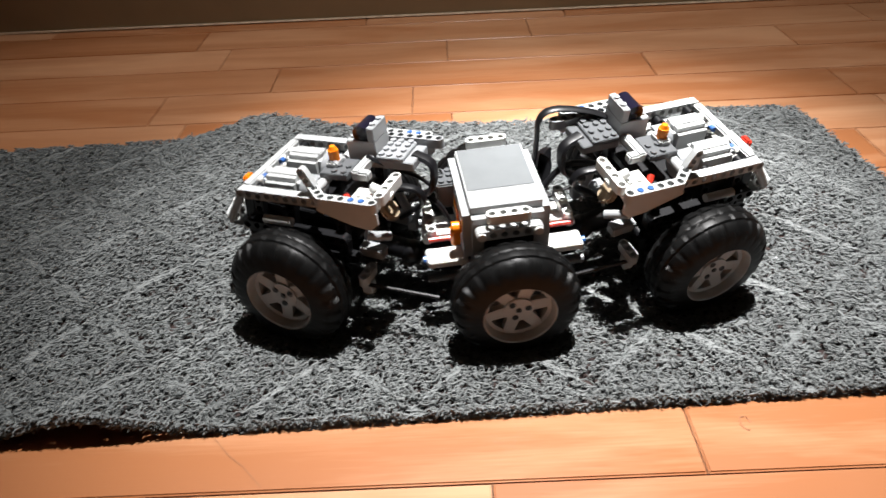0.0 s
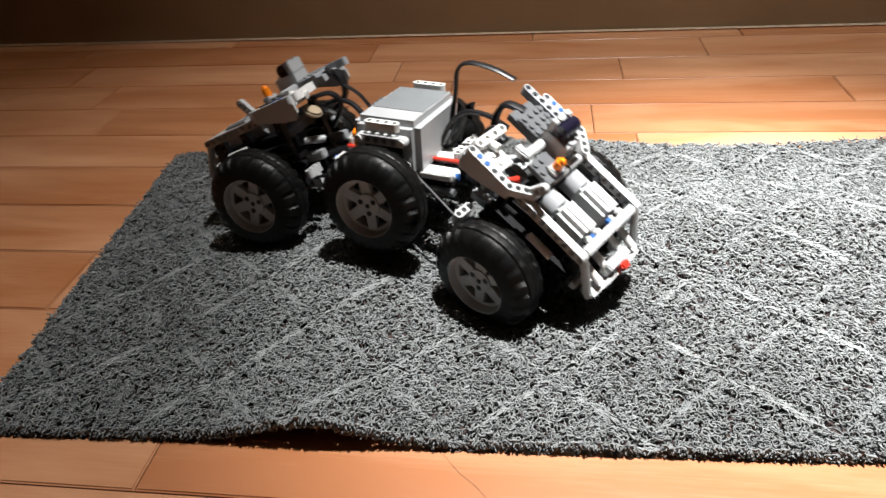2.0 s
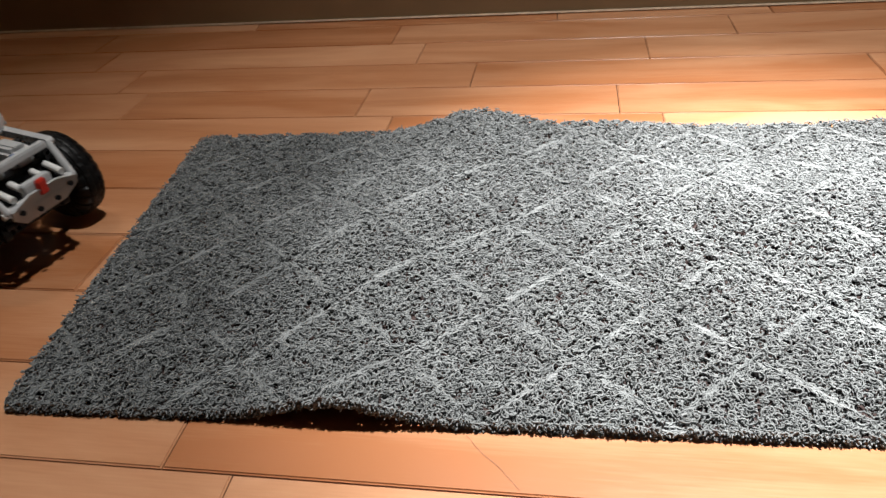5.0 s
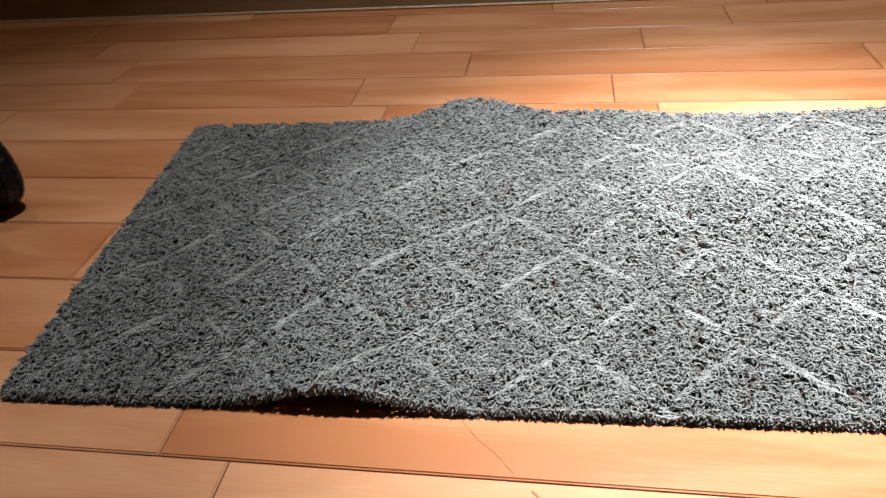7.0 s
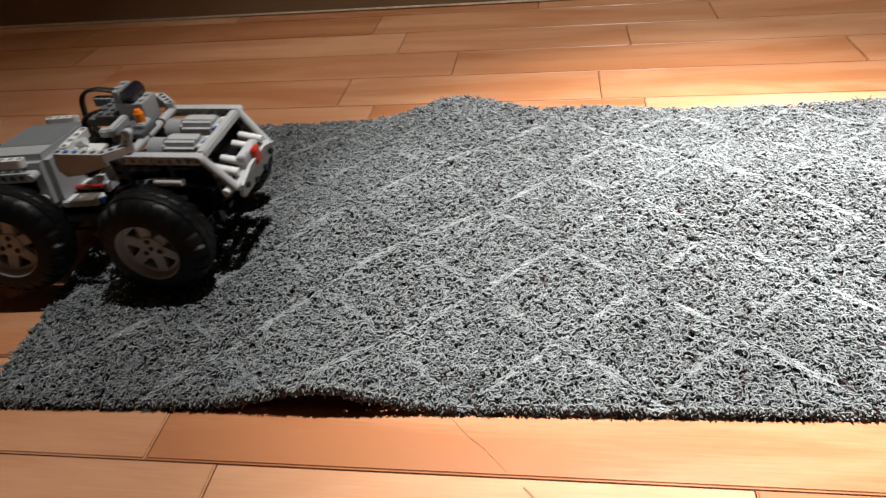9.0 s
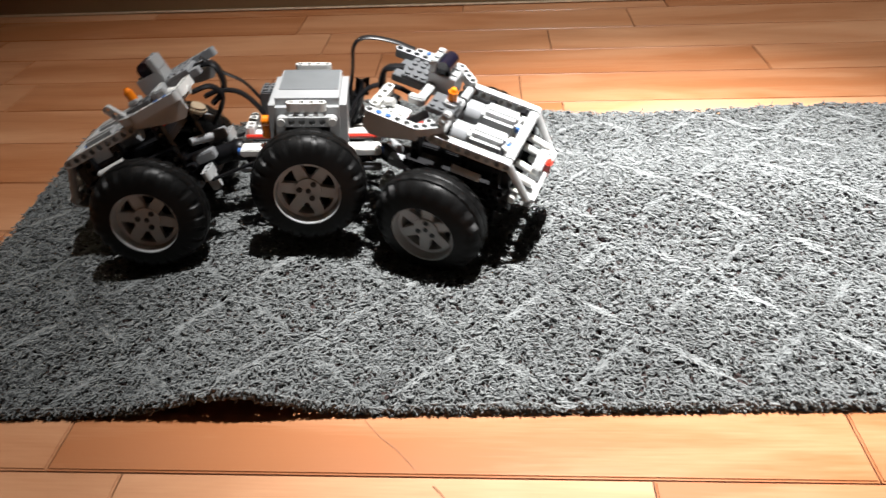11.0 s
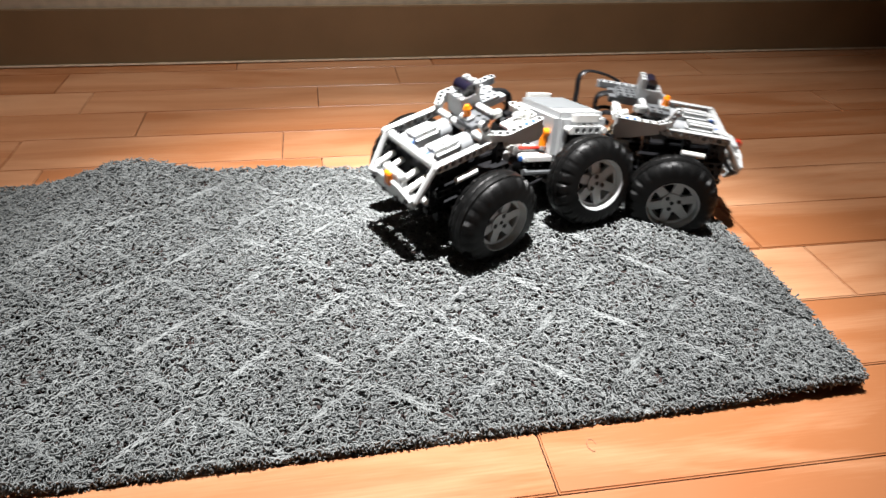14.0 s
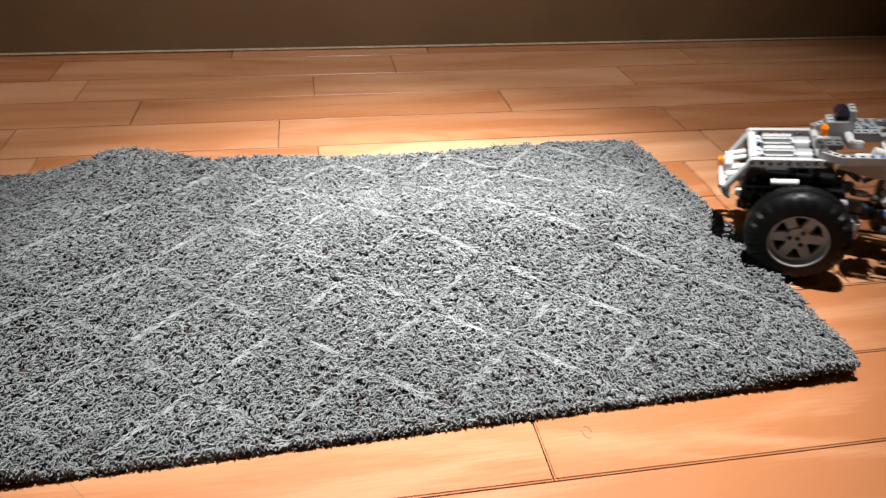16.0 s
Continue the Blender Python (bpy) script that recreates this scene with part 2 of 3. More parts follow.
# ---- the mat ----
CORNERS = ((-0.516, -0.070), (0.460, -0.040), (-0.478, -0.517), (0.472, -0.492))   # far left, far right, near left, near right
MAT_TOP = 0.0086


def mat_point(u, v):
    """Plan position on the mat: u along it from the left, v from the far edge to the near one."""
    (ax, ay), (bx, by), (cx, cy), (dx, dy) = CORNERS
    x = (ax * (1 - u) + bx * u) * (1 - v) + (cx * (1 - u) + dx * u) * v
    y = (ay * (1 - u) + by * u) * (1 - v) + (cy * (1 - u) + dy * u) * v
    x = x + 0.016 * 4 * v * (1 - v) * u ** 4
    return x, y


def mat_lift(x, y, v):
    """How far the mat is buckled off the floor."""
    crest = -0.165 * (1 - v) - 0.222 * v
    wide = 0.066 - 0.012 * v
    high = 0.027 * (1 - v) ** 2 + 0.006 * 4 * v * (1 - v) + 0.0185 * v ** 6
    lift = high * np.exp(-((x - crest) / wide) ** 2)
    lift = lift + 0.008 * (1 - v) ** 3 * np.exp(-((x + 0.02) / 0.08) ** 2)
    lift = lift + 0.004 * (1 - v) ** 2 * np.exp(-((x - 0.33) / 0.09) ** 2)
    lift = lift + 0.010 * v ** 5 * np.exp(-((x - 0.44) / 0.085) ** 2)
    # a broad swell along the middle of the right half and a hump where the buckle crosses the left half
    along = np.clip((x + 0.07) / 0.16, 0, 1) * np.clip((0.47 - x) / 0.10, 0, 1)
    lift = lift + 0.016 * along * along * (3 - 2 * along) * np.exp(-((y + 0.240) / 0.075) ** 2)
    lift = lift + 0.014 * np.exp(-((x + 0.265) / 0.080) ** 2 - ((y + 0.310) / 0.095) ** 2)
    return lift


DIAMOND_AT, DIAMOND_A, DIAMOND_B = np.array((0.1367, -0.2446)), np.array((0.0626, -0.0557)), np.array((-0.0637, -0.0660))


def build_mat():
    nu, nv = 180, 80
    bm = bmesh.new()
    grid = {}
    for level in (0, 1):
        for i in range(nu + 1):
            for j in range(nv + 1):
                u, v = i / nu, j / nv
                x, y = mat_point(0.004 + 0.992 * u, 0.009 + 0.982 * v)
                z = float(mat_lift(x, y, v)) + (0.0015 if level == 0 else MAT_TOP - 0.0060)
                grid[level, i, j] = bm.verts.new((x, y, z))
    for i in range(nu):
        for j in range(nv):
            bm.faces.new([grid[1, a, b] for a, b in ((i, j), (i + 1, j), (i + 1, j + 1), (i, j + 1))])
            bm.faces.new([grid[0, a, b] for a, b in ((i, j + 1), (i + 1, j + 1), (i + 1, j), (i, j))])
    for j in range(nv):
        for i in (0, nu):
            bm.faces.new((grid[0, i, j], grid[0, i, j + 1], grid[1, i, j + 1], grid[1, i, j]))
    for i in range(nu):
        for j in (0, nv):
            bm.faces.new((grid[0, i, j], grid[0, i + 1, j], grid[1, i + 1, j], grid[1, i, j]))
    mat = part("coil_mat", bm, COIL_BACK_SHADE)
    tagged(mat, "grey vinyl coil mat with diamond creases, buckled on the floor", "mat")

    rng = np.random.default_rng(5)
    count, segs, sides = 110000, 4, 3
    u, v = 0.005 + 0.990 * rng.random(count), 0.010 + 0.980 * rng.random(count)
    # a fringe of strands along the rim
    rim = rng.random(count) < 0.09
    v = np.where(rim & (rng.random(count) < 0.75), np.where(rng.random(count) < 0.6, 0.9975, 0.0025), v)
    u = np.where(rim & (v > 0.003) & (v < 0.997), 0.0015 + 0.997 * np.round(u), u)
    x, y = mat_point(u, v)
    # some strands are pressed into the diamond creases
    inv = np.linalg.inv(np.stack([DIAMOND_A, DIAMOND_B], 1))
    pressed = (rng.random(count) < 0.115) & ~rim
    cell = (np.stack([x, y], 1) - DIAMOND_AT) @ inv.T
    near_i = np.abs(cell[:, 0] - np.round(cell[:, 0])) < np.abs(cell[:, 1] - np.round(cell[:, 1]))
    slip = rng.normal(0, 0.020, (count, 2))
    cell[:, 0] = np.where(pressed & near_i, np.round(cell[:, 0]) + slip[:, 0], cell[:, 0])
    cell[:, 1] = np.where(pressed & ~near_i, np.round(cell[:, 1]) + slip[:, 1], cell[:, 1])
    snapped = DIAMOND_AT + cell[:, :1] * DIAMOND_A + cell[:, 1:] * DIAMOND_B
    su = (snapped[:, 0] + 0.51) / 0.975
    back, front = -0.070 + 0.03 * su, -0.517 + 0.025 * su
    sv = (back - snapped[:, 1]) / (back - front)
    pressed &= (sv > 0.022) & (sv < 0.978) & (snapped[:, 0] > -0.504 + 0.038 * sv) & (snapped[:, 0] < 0.448 + 0.012 * sv)
    x, y = np.where(pressed, snapped[:, 0], x), np.where(pressed, snapped[:, 1], y)
    v = np.where(pressed, sv, v)
    rel = np.stack([x, y], 1) - DIAMOND_AT
    ij = rel @ inv.T
    off = np.abs(ij - np.round(ij))
    gap_i = off[:, 0] * abs(DIAMOND_A[0] * DIAMOND_B[1] - DIAMOND_A[1] * DIAMOND_B[0]) / np.linalg.norm(DIAMOND_B)
    gap_j = off[:, 1] * abs(DIAMOND_A[0] * DIAMOND_B[1] - DIAMOND_A[1] * DIAMOND_B[0]) / np.linalg.norm(DIAMOND_A)
    crease = np.minimum(gap_i, gap_j) < 0.0032
    heading = rng.random(count) * 2 * np.pi
    dir_b, dir_a = math.atan2(DIAMOND_B[1], DIAMOND_B[0]), math.atan2(DIAMOND_A[1], DIAMOND_A[0])
    heading = np.where(crease, np.where(gap_i < gap_j, dir_b, dir_a) + rng.normal(0, 0.50, count), heading)
    heading = np.where(rim, np.where((v > 0.99) | (v < 0.01), 0.0, 0.5 * np.pi) + rng.normal(0, 0.45, count), heading)
    length = np.where(crease, rng.uniform(0.006, 0.0105, count), rng.uniform(0.0055, 0.0105, count))
    bend = np.where(crease, rng.normal(0, 0.9, count), rng.choice((-1.0, 1.0), count) * rng.uniform(1.4, 5.6, count))
    depth = np.where(crease, np.where(pressed, rng.uniform(-0.0017, -0.0001, count), rng.uniform(-0.0052, -0.0030, count)), 0.0003 - 0.0060 * rng.random(count) ** 1.6)
    arch = np.where(crease, 0.0, rng.uniform(-0.0008, 0.0012, count))
    tilt = np.where(crease, 0.0, rng.normal(0, 0.22, count))
    thick = rng.uniform(0.00058, 0.00082, count)
    base = mat_lift(x, y, v) + MAT_TOP + depth
    hang = rim & (rng.random(count) < 0.9)
    base = np.where(hang, base - rng.random(count) * 0.0060, base)
    verts = np.empty((count, segs + 1, sides, 3))
    for s in range(segs + 1):
        t = s / segs - 0.5
        ang = heading + bend * t
        # the arc's place at t along its length
        safe = np.where(np.abs(bend) < 1e-3, 1e-3, bend)
        px = x + length / safe * (np.sin(heading + safe * t) - np.sin(heading))
        py = y - length / safe * (np.cos(heading + safe * t) - np.cos(heading))
        pz = base + arch * (1 - 4 * t * t) + tilt * t * length
        for k in range(sides):
            a = 2 * np.pi * k / sides + 0.5 * np.pi
            verts[:, s, k, 0] = px - np.sin(ang) * thick * math.cos(a)
            verts[:, s, k, 1] = py + np.cos(ang) * thick * math.cos(a)
            verts[:, s, k, 2] = np.maximum(pz + thick * math.sin(a), 0.0006)
    per = (segs + 1) * sides
    quads = np.array([(s * sides + k, s * sides + (k + 1) % sides, (s + 1) * sides + (k + 1) % sides, (s + 1) * sides + k)
                      for s in range(segs) for k in range(sides)])
    faces = (quads[None] + (np.arange(count) * per)[:, None, None]).reshape(-1, 4)
    data = bpy.data.meshes.new("coil_layer")
    data.vertices.add(count * per)
    data.vertices.foreach_set("co", verts.ravel())
    data.loops.add(faces.size)
    data.loops.foreach_set("vertex_index", faces.ravel())
    data.polygons.add(len(faces))
    data.polygons.foreach_set("loop_start", np.arange(0, faces.size, 4))
    data.polygons.foreach_set("use_smooth", np.ones(len(faces), bool))
    data.update(calc_edges=True)
    data.materials.append(COIL)
    strands = new("coil_layer", data)
    strands.parent = mat
    tagged(strands, "tangled grey vinyl strands", kind="stuff")


build_mat()


# ---- the toy truck ----
TYRE_R, TYRE_W, WHEEL_Y = 0.0472, 0.038, 0.068


def wheel_meshes():
    """The tyre, the rim and the hub pins, about the axle y; the outer face looks to -y."""
    bm = bmesh.new()
    around, across = 288, 36
    rows = []
    for i in range(around):
        a = 2 * math.pi * i / around
        ring = []
        for j in range(across + 1):
            w = j / across * 2 - 1
            round_off = (1 - abs(w) ** 3.0) ** 0.5 if abs(w) < 1 else 0.0
            r = 0.0268 + (TYRE_R - 0.0016 - 0.0268) * round_off
            # a blocked band round the crown, a groove on each side of it, and wide lugs over the shoulders
            turn = (i / around * 24 + (0.5 if w > 0 else 0.0)) % 1
            if abs(w) < 0.34:
                r += 0.0009 if turn < 0.09 or abs(w) < 0.03 else 0.0016
            elif 0.40 < abs(w) < 0.90:
                r += 0.0 if turn < 0.26 else 0.0016
            y = w * TYRE_W / 2
            ring.append(bm.verts.new((math.sin(a) * r, y, math.cos(a) * r)))
        rows.append(ring)
    for i in range(around):
        r0, r1 = rows[i], rows[(i + 1) % around]
        for j in range(across):
            bm.faces.new((r0[j], r0[j + 1], r1[j + 1], r1[j]))
    tyre = mesh_of("tyre", bm, RUBBER)

    bm = bmesh.new()
    n = 48
    profile = ((-0.0172, 0.0276), (-0.0186, 0.0270), (-0.0183, 0.0260), (-0.0115, 0.0244), (-0.0110, 0.0216), (-0.0070, 0.0212), (0.012, 0.0220),
               (0.0184, 0.0262), (0.0184, 0.0272), (0.0, 0.0276))
    rings = [[bm.verts.new((math.sin(2 * math.pi * k / n) * r, y, math.cos(2 * math.pi * k / n) * r)) for k in range(n)] for y, r in profile]
    for r0, r1 in zip(rings, rings[1:] + rings[:1]):
        for k in range(n):
            bm.faces.new((r0[k], r0[(k + 1) % n], r1[(k + 1) % n], r1[k]))
    wheel = mesh_of("wheel", bm, LIGHT_GREY)

    # one of six flat spokes that run from the dished hub to the rim
    bm = bmesh.new()
    outline = ((0.006, -0.0047), (0.015, -0.0047), (0.0240, -0.0040), (0.0240, 0.0040), (0.015, 0.0047), (0.006, 0.0047))
    front = [bm.verts.new((t, -0.0118 + 0.0014 * (0.026 - r) / 0.02, r)) for r, t in outline]
    back = [bm.verts.new((v.co.x, -0.0060, v.co.z)) for v in front]
    bm.faces.new(front)
    bm.faces.new(back[::-1])
    for k in range(6):
        bm.faces.new((front[k], front[(k + 1) % 6], back[(k + 1) % 6], back[k]))
    spoke = mesh_of("spoke", bm, LIGHT_GREY)
    bm = bmesh.new()
    rod(bm, (0, -0.0122, 0), (0, -0.002, 0), 0.0108, 24)
    hub = mesh_of("hub", bm, LIGHT_GREY)

    bm = bmesh.new()
    rod(bm, (0, -0.0128, 0), (0, -0.0118, 0), 0.0021, 10)
    for s in range(3):
        a = 2 * math.pi * (s + 0.5) / 3
        rod(bm, (math.sin(a) * 0.0072, -0.0127, math.cos(a) * 0.0072), (math.sin(a) * 0.0072, -0.0118, math.cos(a) * 0.0072), 0.0024, 12)
    pins = mesh_of("hub_socket", bm, BLACK)
    # black disc across the bore, painting the shade seen between the spokes
    bm = bmesh.new()
    rod(bm, (0, 0.001, 0), (0, 0.006, 0), 0.0216, 32)
    back = mesh_of("rim_well_shade", bm, BLACK)
    return wheel, tyre, pins, back, spoke, hub


truck = new("toy_truck")
tagged(truck, "six-wheeled grey plastic construction-set truck in three hinged modules", "toy truck")

WHEEL, TYRE, PINS, WELL_SHADE, SPOKE, HUB = wheel_meshes()


def make_wheel(near):
    ob = new("wheel", WHEEL)
    ob.parent = truck
    tagged(ob, "fat black lugged tyre on a grey six-spoked rim")
    for name, data in (("tyre", TYRE), ("hub", HUB), ("hub_socket", PINS), ("rim_well_shade", WELL_SHADE)):
        o = new(name, data)
        o.parent = ob
    for s in range(6):
        o = new("spoke", SPOKE)
        o.parent = ob
        o.matrix_basis = pose(0, 0, 0, 0, 60 * s, 0)
    return ob


def end_module(name, s, label):
    """One end of the truck, its axle at the origin, its outer end towards s * x; the deck falls outwards by 5.7 degrees."""
    def X(x):
        return s * x

    def bx(bm, x0, x1, y0, y1, z0, z1, bevel=0.0006, m=None):
        return box(bm, min(X(x0), X(x1)), max(X(x0), X(x1)), y0, y1, z0, z1, bevel, m)

    deck = pose(0, 0, 0.0653, 0, s * 5.7, 0)

    # chassis: axle tube, gear case, uprights
    bm = bmesh.new()
    rod(bm, (0, -0.047, 0), (0, 0.047, 0), 0.0075, 14)
    bx(bm, -0.020, 0.020, -0.016, 0.016, -0.013, 0.016, 0.002)
    bx(bm, -0.046, -0.016, -0.011, 0.011, -0.009, 0.012, 0.001)
    bx(bm, -0.030, 0.046, -0.031, 0.031, 0.036, 0.044, 0.001)
    bx(bm, 0.006, 0.046, -0.024, -0.004, 0.018, 0.044, 0.001)
    bx(bm, 0.006, 0.046, 0.004, 0.024, 0.018, 0.044, 0.001)
    body = part(name, bm, BLACK, truck, label)

    def piece(nm, bm, mat, lab="", on_deck=True):
        return part(nm, bm, mat, body, lab, deck if on_deck else None)

    for x in (-0.030, 0.012, 0.040):
        for y in (-0.0335, 0.0335):
            piece("upright", beam(bmesh.new(), (X(x), y, -0.006), (X(x), y, 0.056), "Y"), BLACK, "", False)
    for y in (-0.0335, 0.0335):
        piece("rail", beam(bmesh.new(), (X(-0.034), y * 1.22, 0.033), (X(0.048), y * 1.22, 0.029), "Y"), BLACK, "", False)
        piece("rail", beam(bmesh.new(), (X(-0.038), y, 0.012), (X(0.052), y, 0.008), "Y"), BLACK, "", False)
    for x in (-0.022, 0.022):
        piece("cross_rail", beam(bmesh.new(), (X(x), -0.044, -0.011), (X(x), 0.044, -0.011), "X"), BLACK, "", False)

    for y in (-0.041, 0.041):
        bm = bmesh.new()
        beam(bm, (X(-0.014), y, -0.0037), (X(0.050), y, -0.0037), "Y")
        piece("side_beam", bm, LIGHT_GREY)
    bm = bmesh.new()
    bx(bm, 0.0455, 0.0530, -0.0365, 0.0365, -0.0074, 0.0, 0.0012)
    piece("cross_beam", bm, LIGHT_GREY)
    bm = bmesh.new()
    for y0, y1 in ((-0.036, -0.013), (-0.010, 0.012), (0.015, 0.036)):
        rod(bm, (X(-0.0095), y0, -0.001), (X(-0.0095), y1, -0.001), 0.0037, 14)
    piece("axle_bar", bm, LIGHT_GREY)
    bm = bmesh.new()
    rod(bm, (X(-0.0095), -0.040, -0.001), (X(-0.0095), 0.040, -0.001), 0.0022, 8)
    piece("axle", bm, BLACK)
    for y in (-0.0165, 0.0165):
        bm = bmesh.new()
        bx(bm, 0.009, 0.0425, y - 0.0112, y + 0.0112, -0.021, 0.0012, 0.0038)
        bx(bm, 0.012, 0.040, y - 0.0040, y + 0.0040, 0.0005, 0.0022, 0.0008)
        motor = piece("motor", bm, LIGHT_GREY, "light grey ribbed toy motor")
        bm = bmesh.new()
        rod(bm, (X(-0.004), y, -0.0100), (X(0.0095), y, -0.0100), 0.0104, 20)
        part("motor_nose", bm, MID_GREY, motor, "darker grey round motor nose")
        for k in (-0.0065, 0.0065):
            part("pin", rod(bmesh.new(), (X(0.042), y + k, -0.0035), (X(0.0475), y + k, -0.0035), 0.0030, 10), WHITE, motor)
    for y in (-0.022, 0.004):
        piece("blue_pin", rod(bmesh.new(), (X(0.0438), y, -0.003), (X(0.0438), y + 0.005, -0.003), 0.0022, 10), BLUE, "blue connector pin")

    # the bent cab beams and their fairings
    for side in (-1, 1):
        bm = bmesh.new()
        beam(bm, (X(-0.0655), side * 0.0505, 0.0035), (X(-0.0255), side * 0.0505, 0.0035), "Z")
        beam(bm, (X(-0.0255), side * 0.0505, 0.0033), (X(-0.0100), side * 0.0365, 0.0033), "Z")
        cab = piece("cab_beam", bm, LIGHT_GREY, "angled light grey drilled beam")
        bm = bmesh.new()
        rows = []
        for x, low in ((-0.0690, -0.009), (-0.063, -0.0145), (-0.050, -0.0125), (-0.022, -0.0035)):
            rows.append([bm.verts.new((X(x), side * (0.0535 - d), z)) for z in (-0.0002, low) for d in (0.0, 0.0024)])
        for r0, r1 in zip(rows, rows[1:]):
            for a, b in ((0, 2), (2, 3), (3, 1), (1, 0)):
                bm.faces.new((r0[a], r0[b], r1[b], r1[a]))
        bm.faces.new([rows[0][k] for k in (0, 2, 3, 1)])
        bm.faces.new([rows[-1][k] for k in (0, 1, 3, 2)])
        part("fairing", bm, LIGHT_GREY, cab)
        for x in (-0.0495, -0.0575):
            part("blue_pin", rod(bmesh.new(), (X(x), side * 0.0505, 0.0040), (X(x), side * 0.0505, 0.0078), 0.0022, 10), BLUE, cab)
    bm = bmesh.new()
    bx(bm, -0.066, -0.040, -0.0455, -0.022, -0.004, -0.0008, 0.0005)
    studs(bm, (X(-0.062), X(-0.054), X(-0.046)), (-0.041, -0.033), -0.0008)
    piece("plate", bm, WHITE, "white studded plate")
    bm = bmesh.new()
    beam(bm, (X(-0.066), -0.040, 0.003), (X(-0.066), -0.012, 0.003), "Z")
    rod(bm, (X(-0.070), -0.0285, -0.001), (X(-0.054), -0.0285, 0.005), 0.0036, 12)
    piece("cross_beam", bm, WHITE)
    bm = bmesh.new()
    rod(bm, (X(-0.0600), -0.022, -0.0190), (X(-0.0640), -0.022, -0.0155), 0.0072, 20)
    tip = (Vector((X(-0.0640), 0, -0.0155)) - Vector((X(-0.0600), 0, -0.0190))).normalized()
    side, up = Vector((0, 1, 0)), Vector((0, 1, 0)).cross(tip)
    for k in range(20):
        out = side * math.cos(math.pi * k / 10) + up * math.sin(math.pi * k / 10)
        at = Vector((X(-0.0620), -0.022, -0.0172)) + out * 0.0068
        rod(bm, at, at + out * 0.0022, 0.0011, 5, 0.0006)
    piece("bevel_gear", bm, TAN, "tan toothed bevel gear")
    bm = bmesh.new()
    rod(bm, (X(-0.034), -0.030, -0.014), (X(-0.028), -0.023, -0.009), 0.0028, 10)
    piece("red_pin", bm, RED, "red connector pin")

    bm = bmesh.new()
    beam(bm, (X(-0.0115), -0.0375, 0.0060), (X(-0.0060), -0.0375, 0.0175), "Y", 0.0070, 0.0050, 0.0023)
    piece("lever", bm, LIGHT_GREY, "short light grey upright lever")

    # receiver tower, its dome and the stacked plates behind
    bm = bmesh.new()
    bx(bm, -0.0415, -0.0175, 0.0080, 0.0310, -0.002, 0.0195, 0.0006)
    bx(bm, -0.0415, -0.0360, 0.0080, 0.0310, 0.0190, 0.0305, 0.0006)
    studs(bm, (X(-0.0210),), (0.0145, 0.0245), 0.0193)
    studs(bm, (X(-0.0388),), (0.0145, 0.0245), 0.0303, 0.0022)
    tower = piece("receiver_tower", bm, TOWER_GREY, "grey infrared receiver tower")
    bm = bmesh.new()
    rod(bm, (X(-0.0300), 0.0095, 0.0245), (X(-0.0300), 0.0295, 0.0245), 0.0064, 20)
    bx(bm, -0.0360, -0.0245, 0.0095, 0.0295, 0.0190, 0.0250, 0.0005)
    part("dome", bm, GLOSS_BLACK, tower, "glossy black sensor dome")
    bm = bmesh.new()
    bx(bm, -0.0720, -0.0420, 0.0050, 0.0330, 0.000, 0.0065, 0.0005)
    bx(bm, -0.0640, -0.0420, 0.0050, 0.0330, 0.0065, 0.0095, 0.0005)
    studs(bm, (X(-0.060), X(-0.052), X(-0.0455)), (0.009, 0.017, 0.025, 0.0305), 0.0095)
    piece("stacked_plate", bm, DARK_GREY if s > 0 else MID_GREY, "grey studded plates")
    bm = bmesh.new()
    beam(bm, (X(-0.080), 0.038, 0.0075), (X(-0.040), 0.038, 0.0075), "Z")
    piece("rear_beam", bm, MID_GREY)
    bm = bmesh.new()
    bx(bm, -0.0300, -0.0070, -0.0200, 0.0040, 0.0015, 0.0065, 0.0005)
    studs(bm, (X(-0.026), X(-0.018)), (-0.016, -0.008), 0.0064)
    piece("plate", bm, DARK_GREY, "dark grey studded plate")
    bm = bmesh.new()
    bx(bm, -0.0470, -0.0330, -0.0190, -0.0115, 0.0020, 0.0090, 0.0012)
    bx(bm, -0.0400, -0.0330, -0.0190, 0.0080, 0.0020, 0.0100, 0.0012)
    bx(bm, -0.0180, -0.0085, -0.0120, 0.0020, 0.0060, 0.0110, 0.0012)
    piece("bracket", bm, LIGHT_GREY, "light grey angled bracket")
    bm = bmesh.new()
    rod(bm, (X(-0.0135), -0.0055, 0.0100), (X(-0.0135), -0.0055, 0.0185), 0.0040, 14)
    rod(bm, (X(-0.0135), -0.0055, 0.0185), (X(-0.0135), -0.0055, 0.0215), 0.0034, 14, 0.0022)
    piece("beacon", bm, ORANGE, "bright orange beacon knob")

    # slanted outer end with its bumper and lamp
    for y in (-0.0395, 0.0395):
        bm = bmesh.new()
        rod(bm, (X(0.0500), y, -0.003), (X(0.0725), y * 0.92, -0.0330), 0.0034, 10)
        piece("strut", bm, LIGHT_GREY)
    bm = bmesh.new()
    beam(bm, (X(0.0720), -0.0345, -0.0330), (X(0.0720), 0.0345, -0.0330), "X")
    bx(bm, 0.0660, 0.0740, -0.0150, 0.0150, -0.0320, -0.0170, 0.0010)
    piece("bumper", bm, LIGHT_GREY, "light grey drilled bumper")
    bm = bmesh.new()
    outline = ((-0.036, -0.0310), (-0.015, -0.0240), (0.015, -0.0240), (0.036, -0.0310), (0.036, -0.0400), (0.023, -0.0520), (-0.023, -0.0520), (-0.036, -0.0400))
    near = [bm.verts.new((X(0.0790 - 12 * (z + 0.024) ** 2), y, z)) for y, z in outline]
